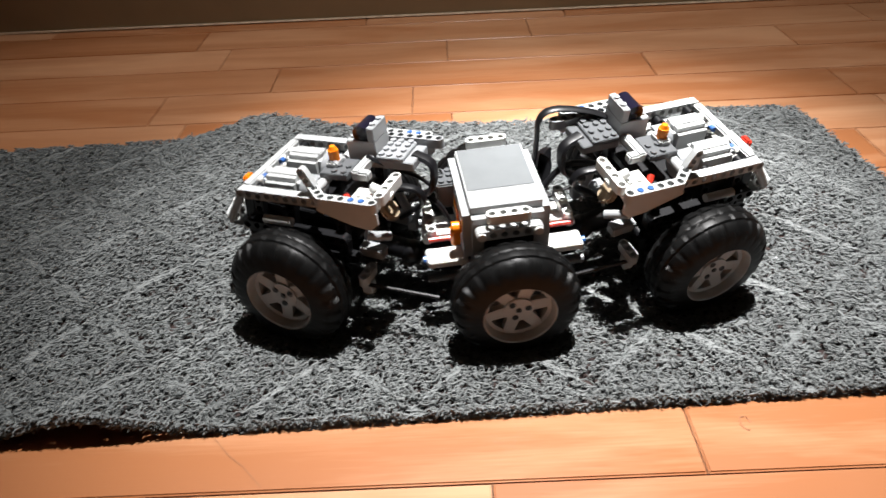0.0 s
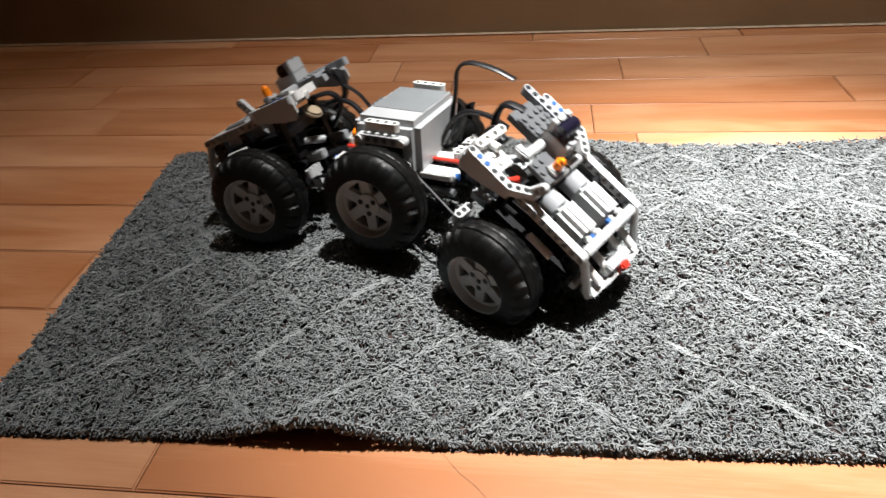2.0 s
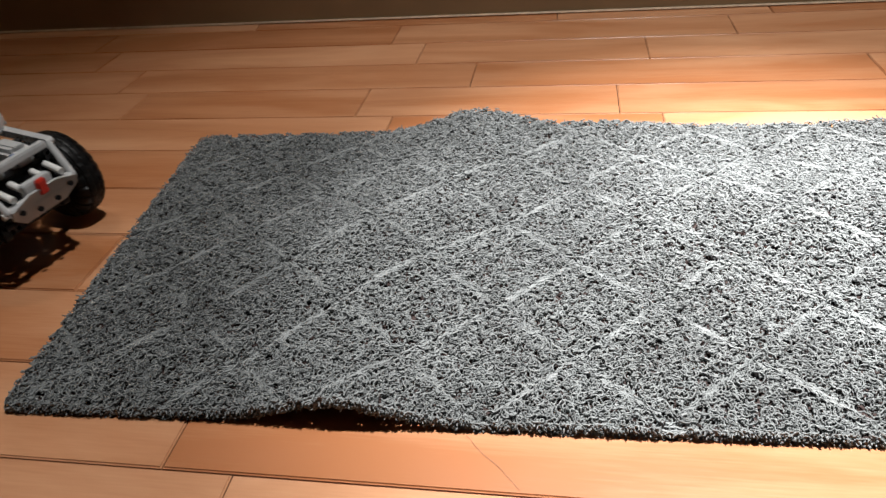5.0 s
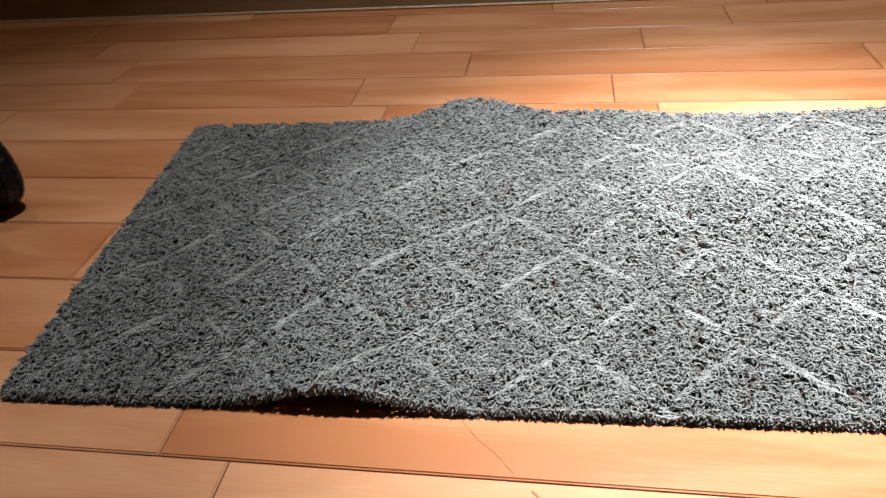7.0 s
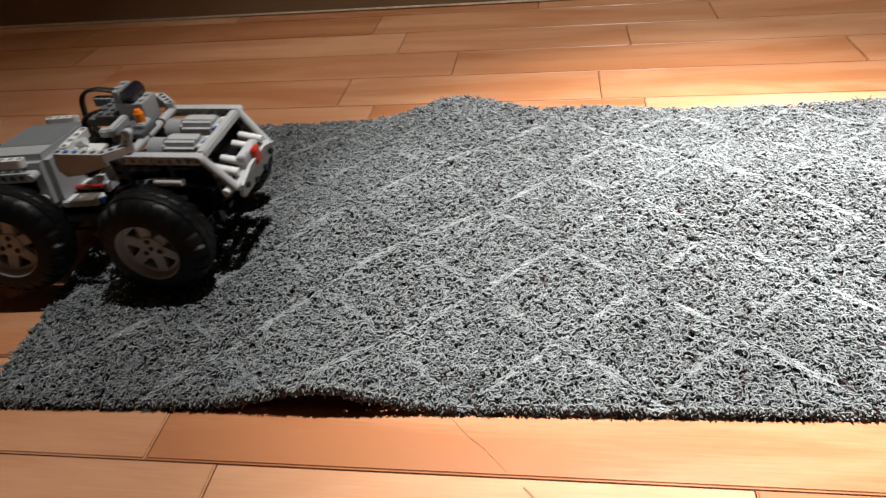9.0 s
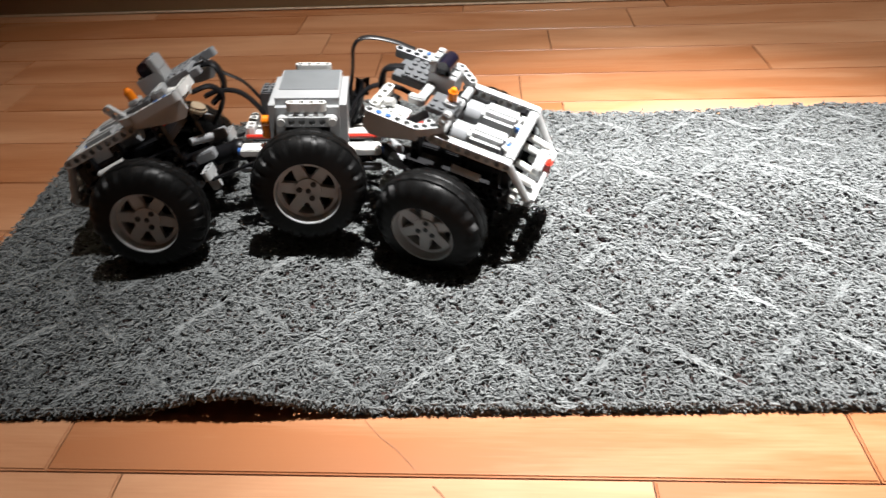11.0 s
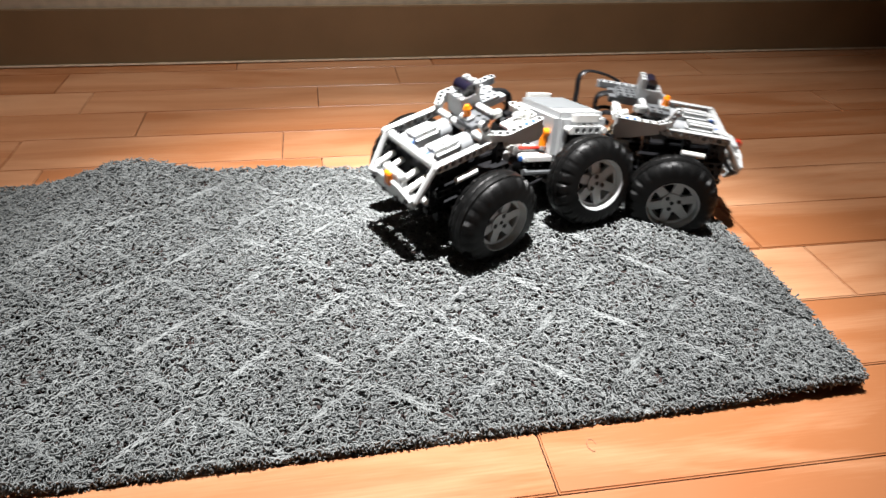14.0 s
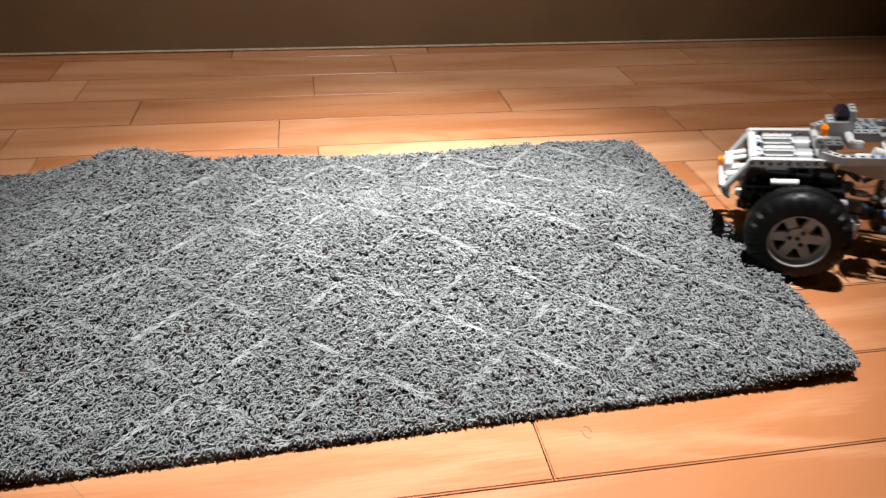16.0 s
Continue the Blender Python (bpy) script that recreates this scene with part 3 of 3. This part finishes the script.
    far = [bm.verts.new((v.co.x - X(0.0030), v.co.y, v.co.z)) for v in near]
    bm.faces.new(near)
    bm.faces.new(far[::-1])
    for k in range(len(near)):
        bm.faces.new((near[k], far[k], far[k - 1], near[k - 1]))
    bmesh.ops.recalc_face_normals(bm, faces=bm.faces)
    guard = piece("end_guard", bm, LIGHT_GREY, "light grey angled guard plate with holes")
    # the plate is undrilled; black plugs paint the dark inside its holes
    for y, z in ((-0.027, -0.0360), (-0.010, -0.0420), (0.010, -0.0420), (0.027, -0.0360)):
        part("pin_hole_shade", rod(bmesh.new(), (X(0.0765), y, z), (X(0.0789), y, z), 0.0026, 12), BLACK, guard)
    for y in (-0.027, -0.012, 0.012, 0.027):
        piece("bumper_pin", rod(bmesh.new(), (X(0.052), y, -0.0200), (X(0.0725), y, -0.0240), 0.0033, 12), WHITE)
    for y in (-0.030, 0.030):
        piece("bumper_pin", rod(bmesh.new(), (X(0.060), y - 0.006, -0.0400), (X(0.060), y + 0.006, -0.0400), 0.0033, 12), WHITE)
    bm = bmesh.new()
    bx(bm, 0.0745, 0.0800, -0.0050, 0.0050, -0.0310, -0.0160, 0.0014)
    piece("end_lamp", bm, RED if s > 0 else ORANGE, "translucent red end lamp" if s > 0 else "translucent orange end lamp")
    bm = bmesh.new()
    for y in (-0.0330, 0.0330):
        beam(bm, (X(0.050), y, -0.012), (X(0.055), y, -0.044), "X")
    beam(bm, (X(0.054), -0.034, -0.046), (X(0.054), 0.034, -0.046), "X")
    piece("lower_frame", bm, BLACK)

    # flank rod, knuckles and the half of the hinge that turns with this end
    for y in (-1, 1):
        bm = bmesh.new()
        rod(bm, (X(0.006), y * 0.0455, 0.0420), (X(0.030), y * 0.0455, 0.0395), 0.0033, 12)
        piece("flank_rod", bm, WHITE, "", False)
        bm = bmesh.new()
        beam(bm, (X(-0.0520), y * 0.0360, 0.0060), (X(-0.0520), y * 0.0500, 0.0060), "Z")
        bx(bm, -0.0560, -0.0480, y * 0.0430 - 0.0040, y * 0.0430 + 0.0040, -0.010, 0.003, 0.0008)
        piece("knuckle", bm, LIGHT_GREY, "", False)
        bm = bmesh.new()
        bx(bm, -0.0580, -0.0380, y * 0.0240 - 0.0050, y * 0.0240 + 0.0050, 0.010, 0.0190, 0.0010)
        rod(bm, (X(-0.060), y * 0.0170, 0.026), (X(-0.046), y * 0.0300, 0.032), 0.0036, 12)
        piece("connector", bm, MID_GREY, "", False)
        bm = bmesh.new()
        rod(bm, (X(-0.0520), y * 0.0470, 0.0000), (X(-0.108), y * 0.0400, -0.0020), 0.0016, 8)
        piece("link_rod", bm, BLACK, "thin black link rod", False)
    bm = bmesh.new()
    rod(bm, (X(-0.042), 0, 0.004), (X(-0.068), 0, 0.002), 0.0085, 16)
    bmesh.ops.create_uvsphere(bm, u_segments=18, v_segments=10, radius=0.0100, matrix=Matrix.Translation((X(-0.0690), 0, 0.001)))
    piece("ball_joint", bm, BLACK, "", False)
    bm = tube_path([(X(-0.066), 0.020, 0.078), (X(-0.082), 0.016, 0.074), (X(-0.082), 0.012, 0.055), (X(-0.066), 0.010, 0.045)], 0.0026, 8, 2.0)
    piece("cable", bm, BLACK, "black ribbon cable", False)
    bm = tube_path([(X(-0.060), -0.006, 0.064), (X(-0.076), -0.002, 0.062), (X(-0.079), 0.002, 0.048), (X(-0.060), 0.004, 0.030)], 0.0022, 8, 1.8)
    piece("cable", bm, BLACK, "", False)
    return body


def middle_module():
    """The middle axle with the battery box across it; all parts hang on the truck itself."""
    bm = bmesh.new()
    rod(bm, (0, -0.047, 0), (0, 0.047, 0), 0.0075, 14)
    box(bm, -0.022, 0.022, -0.018, 0.018, -0.013, 0.010, 0.002)
    for y in (-0.026, 0.026):
        beam(bm, (-0.052, y, 0.006), (0.052, y, 0.006), "Y")
    for x in (-0.024, 0.024):
        beam(bm, (x, -0.044, 0.006), (x, 0.044, 0.006), "X")
        beam(bm, (x, -0.044, -0.010), (x, 0.044, -0.010), "X")
    for x in (-0.056, 0.056):
        rod(bm, (x * 0.4, 0, 0), (x * 1.2, 0, 0), 0.0075, 14)
    part("middle_chassis", bm, BLACK, truck)

    bm = bmesh.new()
    box(bm, -0.0320, 0.0320, -0.0420, 0.0450, 0.0120, 0.0625, 0)
    bmesh.ops.bevel(bm, geom=bm.edges[:], offset=0.0060, segments=4, affect="EDGES")
    case = part("battery_box", bm, TOWER_GREY, truck, "light grey battery box with a dark lid")
    bm = bmesh.new()
    box(bm, -0.0258, 0.0258, -0.0165, 0.0390, 0.0600, 0.0630, 0.0010)
    part("lid", bm, LID_GREY, case, "smooth darker grey lid")
    for y, z in ((-0.0440, 0.0585), (0.0480, 0.0620)):
        bm = bmesh.new()
        beam(bm, (-0.0120, y, z), (0.0120, y, z), "Z", 0.0085, 0.0070, 0.0024)
        part("liftarm", bm, WHITE, case)
    for z in (0.0470, 0.0240):
        bm = bmesh.new()
        beam(bm, (-0.0205, -0.0465, z), (0.0205, -0.0465, z), "Y", 0.0080, 0.0074)
        part("liftarm", bm, LIGHT_GREY, case)
        for x in (-0.0205, 0.0205):
            part("pin", rod(bmesh.new(), (x, -0.0520, z), (x, -0.0440, z), 0.0033, 12), WHITE if z > 0.03 else BLACK, case)
    # solid black block painting the shade of the box's recessed opening
    bm = bmesh.new()
    box(bm, -0.0180, 0.0180, -0.0455, -0.0415, 0.0300, 0.0420, 0.0008)
    part("recess_shade", bm, BLACK, case)
    bm = bmesh.new()
    box(bm, -0.0324, -0.0318, -0.0150, 0.0100, 0.0300, 0.0440, 0.0)
    part("print", bm, ORANGE, case, "orange printed patch")
    bm = bmesh.new()
    box(bm, -0.0324, -0.0318, 0.0110, 0.0170, 0.0360, 0.0440, 0.0)
    part("print", bm, GREEN, case, "green printed patch")
    bm = bmesh.new()
    box(bm, -0.0450, -0.0295, 0.0100, 0.0330, 0.0300, 0.0520, 0.0012)
    studs(bm, (-0.0405, -0.0340), (0.0150, 0.0230, 0.0290), 0.0518)
    part("switch_block", bm, DARK_GREY, truck, "dark grey studded switch block")
    bm = bmesh.new()
    rod(bm, (-0.0390, -0.0270, 0.0400), (-0.0315, -0.0270, 0.0400), 0.0046, 14)
    rod(bm, (-0.0365, -0.0270, 0.0260), (-0.0365, -0.0270, 0.0400), 0.0038, 12)
    part("orange_connector", bm, ORANGE, truck, "bright orange connector")
    for s in (-1, 1):
        for y, half, top in ((-0.0290, 0.0085, 0.0175), (0.0030, 0.0115, 0.0205)):
            bm = bmesh.new()
            box(bm, min(s * 0.0290, s * 0.0585), max(s * 0.0290, s * 0.0585), y - half, y + half, top - 0.0060, top, 0.0008)
            part("plate", bm, WHITE, truck, "white studless plate")
        bm = bmesh.new()
        beam(bm, (s * 0.0530, -0.0100, 0.0240), (s * 0.0530, 0.0220, 0.0240), "Z")
        rod(bm, (s * 0.0560, -0.0320, 0.0130), (s * 0.0560, -0.0200, 0.0130), 0.0040, 12)
        rod(bm, (s * 0.0560, -0.0080, 0.0150), (s * 0.0560, 0.0060, 0.0150), 0.0040, 12)
        part("plate_beam", bm, WHITE, truck)
        bm = bmesh.new()
        rod(bm, (s * 0.0300, -0.0145, 0.0205), (s * 0.0560, -0.0145, 0.0205), 0.0020, 10)
        part("red_axle", bm, RED, truck, "red cross axle")
        bm = bmesh.new()
        rod(bm, (s * 0.0570, -0.0280, 0.0130), (s * 0.0620, -0.0280, 0.0130), 0.0030, 10)
        part("blue_pin", bm, BLUE, truck)
        for y in (-0.034, 0.034):
            part("link_socket", rod(bmesh.new(), (s * 0.026, y, 0.0), (s * 0.060, y, 0.0), 0.0036, 10), DARK_GREY, truck)
    # cables that arch over the hinges
    for pts, r, flat in (
        (((0.030, 0.024, 0.030), (0.036, 0.028, 0.066), (0.038, 0.030, 0.087), (0.049, 0.031, 0.094), (0.072, 0.030, 0.091), (0.092, 0.028, 0.084)), 0.0017, 2.6),
        (((0.030, 0.004, 0.024), (0.040, 0.006, 0.046), (0.055, 0.008, 0.058), (0.075, 0.010, 0.056), (0.092, 0.012, 0.046)), 0.0022, 1.4),
        (((-0.044, 0.020, 0.040), (-0.058, 0.018, 0.058), (-0.076, 0.018, 0.068), (-0.094, 0.020, 0.080)), 0.0011, 2.4),
        (((-0.036, 0.000, 0.020), (-0.044, 0.004, 0.038), (-0.060, 0.008, 0.052), (-0.078, 0.010, 0.054), (-0.092, 0.012, 0.048)), 0.0022, 1.4),
        (((0.032, 0.016, 0.020), (0.040, 0.020, 0.036), (0.044, 0.030, 0.050), (0.038, 0.036, 0.040), (0.034, 0.030, 0.020)), 0.0032, 3.6)):
        part("cable", tube_path(pts, r, 8, flat), BLACK, truck, "black cable")


middle_module()
rear = end_module("rear_module", -1, "black and grey rear module with deck, motors and receiver")
front = end_module("front_module", 1, "black and grey front module with deck, motors and receiver")
wheels = [(k, side, make_wheel(side < 0)) for k in (0, 1, 2) for side in (-1, 1)]


# ---- floor planks ----
def plank_mesh(length, depth):
    bm = bmesh.new()
    box(bm, 0, length, 0, depth, -0.0035, 0.0, 0)
    top = [e for e in bm.edges if all(abs(v.co.z) < 1e-6 for v in e.verts)]
    bmesh.ops.bevel(bm, geom=top, offset=0.0012, segments=3, affect="EDGES")
    return mesh_of("plank", bm, PLANK)


def build_planks():
    made = {}
    rng = random.Random(11)
    for y0, y1 in zip(ROWS_Y, ROWS_Y[1:]):
        if y1 < -1.25:
            continue
        known = next((list(j) for y, j in JOINTS.items() if abs(y - y0) < 0.01), None) or [rng.uniform(-0.5, 0.0)]
        cuts = sorted(known)
        while cuts[0] > -1.5:
            cuts.insert(0, cuts[0] - rng.choice((0.336, 0.53, 0.53)))
        while cuts[-1] < 1.5:
            cuts.append(cuts[-1] + rng.choice((0.336, 0.53, 0.53)))
        for a, b in zip(cuts, cuts[1:]):
            gap = 0.0005
            key = (round(b - a, 4), round(y1 - y0, 4))
            if key not in made:
                made[key] = plank_mesh(b - a - 2 * gap, y1 - y0 - 0.0013)
            ob = new("plank", made[key])
            ob.parent = floor_thing
            ob.location = (a + gap, y0, -rng.random() * 0.0004)


build_planks()


# ---- what moves ----
# seconds, place, then turn, pitch and lean in degrees
REAR_ROWS = [
    (0.0, -0.0551, -0.3495, 0.0541, -22.6, 2.3, 2.3),
    (0.5, -0.1162, -0.3191, 0.0631, -31.7, 8.7, 1.2),
    (1.0, -0.1791, -0.2739, 0.0843, -14.7, 21.9, -2.7),
    (1.5, -0.2670, -0.2382, 0.0692, -10.0, 11.1, -10.0),
    (2.0, -0.3110, -0.2092, 0.0586, -10.9, -18.8, -3.4),
    (2.5, -0.4091, -0.2490, 0.0492, 22.1, -11.6, 1.7),
    (3.0, -0.5069, -0.3106, 0.0486, 22.3, -1.5, -0.8),
    (3.5, -0.5861, -0.3288, 0.0476, -7.1, 3.5, -0.5),
    (4.0, -0.6826, -0.3672, 0.0473, 14.1, -2.8, -0.0),
    (4.5, -0.7971, -0.3306, 0.0472, 1.9, -0.1, -0.0),
    (5.0, -0.8727, -0.2503, 0.0472, -9.6, -0.4, 0.0),
    (6.2, -1.0440, -0.2276, 0.0472, -15.85, -0.95, 0.0),
    (7.5, -0.8627, -0.2049, 0.0473, -22.1, -1.5, 0.0),
    (8.0, -0.7824, -0.2858, 0.0472, -17.2, 1.1, -0.0),
    (10.5, -0.4209, -0.3546, 0.0532, 28.5, -12.2, -0.9),
    (11.0, -0.3284, -0.2815, 0.0587, 7.5, -19.0, -4.7),
    (11.5, -0.2500, -0.2725, 0.0748, 2.8, 1.9, -7.8),
    (12.0, -0.1575, -0.2994, 0.0673, 10.9, 2.1, 6.2),
    (12.5, -0.0819, -0.2894, 0.0582, -14.4, -7.0, 6.7),
    (13.0, -0.0009, -0.3200, 0.0562, -7.9, -6.9, 5.3),
    (13.5, 0.0979, -0.3067, 0.0529, 38.9, -20.3, 8.4),
    (14.0, 0.1767, -0.2178, 0.0634, 27.7, -3.0, 5.0),
    (14.5, 0.2648, -0.1831, 0.0640, 0.2, 9.8, -12.0),
    (15.0, 0.3571, -0.2095, 0.0625, -5.6, 16.9, -9.5),
    (15.5, 0.4250, -0.2448, 0.0537, -10.9, 9.5, -2.6),
    (16.0, 0.5295, -0.2848, 0.0448, -28.6, -3.5, -1.6),
]
MIDDLE_ROWS = [
    (0.0, 0.0771, -0.3671, 0.0539, 6.0, -1.8, 5.4),
    (0.5, 0.0073, -0.3667, 0.0531, -7.7, -0.2, 1.8),
    (1.0, -0.0531, -0.3267, 0.0575, -24.9, 1.3, 0.4),
    (1.5, -0.1386, -0.2797, 0.0634, -19.6, -3.9, -0.1),
    (2.0, -0.1845, -0.2477, 0.0799, -17.8, -0.2, -2.5),
    (2.5, -0.2811, -0.2198, 0.0665, 1.4, -3.8, -7.2),
    (3.0, -0.3835, -0.2456, 0.0600, 28.1, -3.7, -6.4),
    (3.5, -0.4551, -0.3092, 0.0496, 21.1, -0.8, -0.3),
    (4.0, -0.5493, -0.3296, 0.0485, 17.0, 2.1, -2.7),
    (4.5, -0.6590, -0.3254, 0.0471, 2.4, 0.7, -0.0),
    (5.0, -0.7368, -0.2754, 0.0471, -11.2, 1.0, -0.0),
    (6.2, -0.9080, -0.2668, 0.0470, -17.15, 1.6, 0.0),
    (7.5, -0.7350, -0.2582, 0.0470, -23.1, 2.2, 0.0),
    (8.0, -0.6502, -0.3256, 0.0474, -16.3, -0.5, -0.0),
    (10.5, -0.3016, -0.2838, 0.0683, 28.3, 0.2, -11.5),
    (11.0, -0.1982, -0.2657, 0.0755, 7.5, 4.0, -4.2),
    (11.5, -0.1113, -0.2918, 0.0648, -13.9, 4.7, 3.9),
    (12.0, -0.0224, -0.3041, 0.0602, -12.6, 2.6, 5.7),
    (12.5, 0.0525, -0.3080, 0.0615, -2.0, 2.5, 10.1),
    (13.0, 0.1324, -0.2996, 0.0623, 20.2, 2.6, 13.2),
    (13.5, 0.2097, -0.2271, 0.0658, 29.0, 6.5, -1.2),
    (14.0, 0.3019, -0.1697, 0.0607, 14.1, 7.2, -7.5),
    (14.5, 0.3995, -0.1995, 0.0509, -9.0, 1.4, -3.0),
    (15.0, 0.4793, -0.2573, 0.0459, -31.0, -0.3, -6.1),
    (15.5, 0.5504, -0.2905, 0.0442, -26.3, -1.5, -1.4),
    (16.0, 0.6516, -0.3501, 0.0476, -27.7, 1.3, -0.0),
]
FRONT_ROWS = [
    (0.0, 0.2109, -0.3366, 0.0633, 17.7, -5.8, 11.2),
    (0.5, 0.1440, -0.3600, 0.0594, 16.0, -5.4, 8.1),
    (1.0, 0.0814, -0.3677, 0.0559, -2.8, -3.2, 5.7),
    (1.5, -0.0159, -0.3397, 0.0505, -27.2, 17.1, 2.3),
    (2.0, -0.0680, -0.3087, 0.0503, -31.3, 28.1, 4.2),
    (2.5, -0.1480, -0.2427, 0.0695, -22.2, 1.7, 2.4),
    (3.0, -0.2562, -0.1961, 0.0664, 10.1, -0.9, -9.6),
    (3.5, -0.3347, -0.2463, 0.0638, 28.7, -7.2, -11.3),
    (4.0, -0.4179, -0.2975, 0.0527, 11.3, -6.4, 0.1),
    (4.5, -0.5211, -0.3166, 0.0447, 5.1, 0.5, -0.3),
    (5.0, -0.6031, -0.3076, 0.0482, -16.3, -3.1, 1.5),
    (6.2, -0.7815, -0.3115, 0.0480, -21.45, -3.75, 1.25),
    (7.5, -0.6103, -0.3155, 0.0477, -26.6, -4.4, 1.0),
    (8.0, -0.5167, -0.3604, 0.0499, -12.5, -2.3, 1.7),
    (10.5, -0.1707, -0.2441, 0.0762, 3.9, -7.0, 3.9),
    (11.0, -0.0667, -0.2808, 0.0583, -18.6, 9.2, 6.1),
    (11.5, 0.0279, -0.3067, 0.0585, 6.4, -2.9, 7.6),
    (12.0, 0.1159, -0.3138, 0.0654, 8.1, -11.7, 12.0),
    (12.5, 0.1893, -0.2901, 0.0669, 17.4, -9.3, 8.8),
    (13.0, 0.2537, -0.2292, 0.0697, 38.6, -9.1, -6.6),
    (13.5, 0.3288, -0.1569, 0.0563, 32.9, 0.6, -2.2),
    (14.0, 0.4291, -0.1749, 0.0479, -16.5, 0.4, 1.3),
    (14.5, 0.5219, -0.2460, 0.0447, -33.2, 0.5, -0.1),
    (15.0, 0.5932, -0.3294, 0.0492, -31.8, -8.4, 2.2),
    (15.5, 0.6740, -0.3523, 0.0472, -26.9, -1.7, 0.0),
    (16.0, 0.7738, -0.4138, 0.0472, -27.4, -1.8, 0.0),
]


def smooth(rows, t):
    """The row at t: a cubic through the rows about it."""
    k = max(i for i, r in enumerate(rows) if r[0] <= t + 1e-9)
    k = min(k, len(rows) - 2)
    r0, r1, r2, r3 = rows[max(k - 1, 0)], rows[k], rows[k + 1], rows[min(k + 2, len(rows) - 1)]
    h = r2[0] - r1[0]
    w = (t - r1[0]) / h
    out = []
    for j in range(1, 7):
        m1 = (r2[j] - r0[j]) / (r2[0] - r0[0]) * h
        m2 = (r3[j] - r1[j]) / (r3[0] - r1[0]) * h
        out.append((2 * w ** 3 - 3 * w * w + 1) * r1[j] + (w ** 3 - 2 * w * w + w) * m1 + (3 * w * w - 2 * w ** 3) * r2[j] + (w ** 3 - w * w) * m2)
    return out


def truck_pose(row):
    x, y, z, turn, pitch, lean = row
    return pose(x, y, z) @ pose(0, 0, 0, 0, 0, turn) @ pose(0, 0, 0, 0, pitch, 0) @ pose(0, 0, 0, lean, 0, 0)


def motions():
    times = [k / 10 for k in range(161)]
    modules = [[truck_pose(smooth(rows, t)) for t in times] for rows in (REAR_ROWS, MIDDLE_ROWS, FRONT_ROWS)]
    home = [m.inverted() for m in modules[1]]
    walk(truck, [(t, m) for t, m in zip(times, modules[1])])
    walk(rear, [(t, h @ m) for t, h, m in zip(times, home, modules[0])])
    walk(front, [(t, h @ m) for t, h, m in zip(times, home, modules[2])])
    for k, side, ob in wheels:
        rolled, rows, last = 20.0 * k, [], None
        for t, h, m in zip(times, home, modules[k]):
            hub = m @ Vector((0, side * WHEEL_Y, 0))
            if last is not None:
                rolled += math.degrees((hub - last).dot(m.to_3x3() @ Vector((1, 0, 0))) / TYRE_R)
            last = hub
            face = pose(0, 0, 0) if side < 0 else pose(0, 0, 0, 0, 0, 180)
            spin = rolled if side < 0 else -rolled
            rows.append((t, h @ m @ pose(0, side * WHEEL_Y, 0) @ face @ pose(0, 0, 0, 0, spin, 0)))
        walk(ob, rows)


motions()
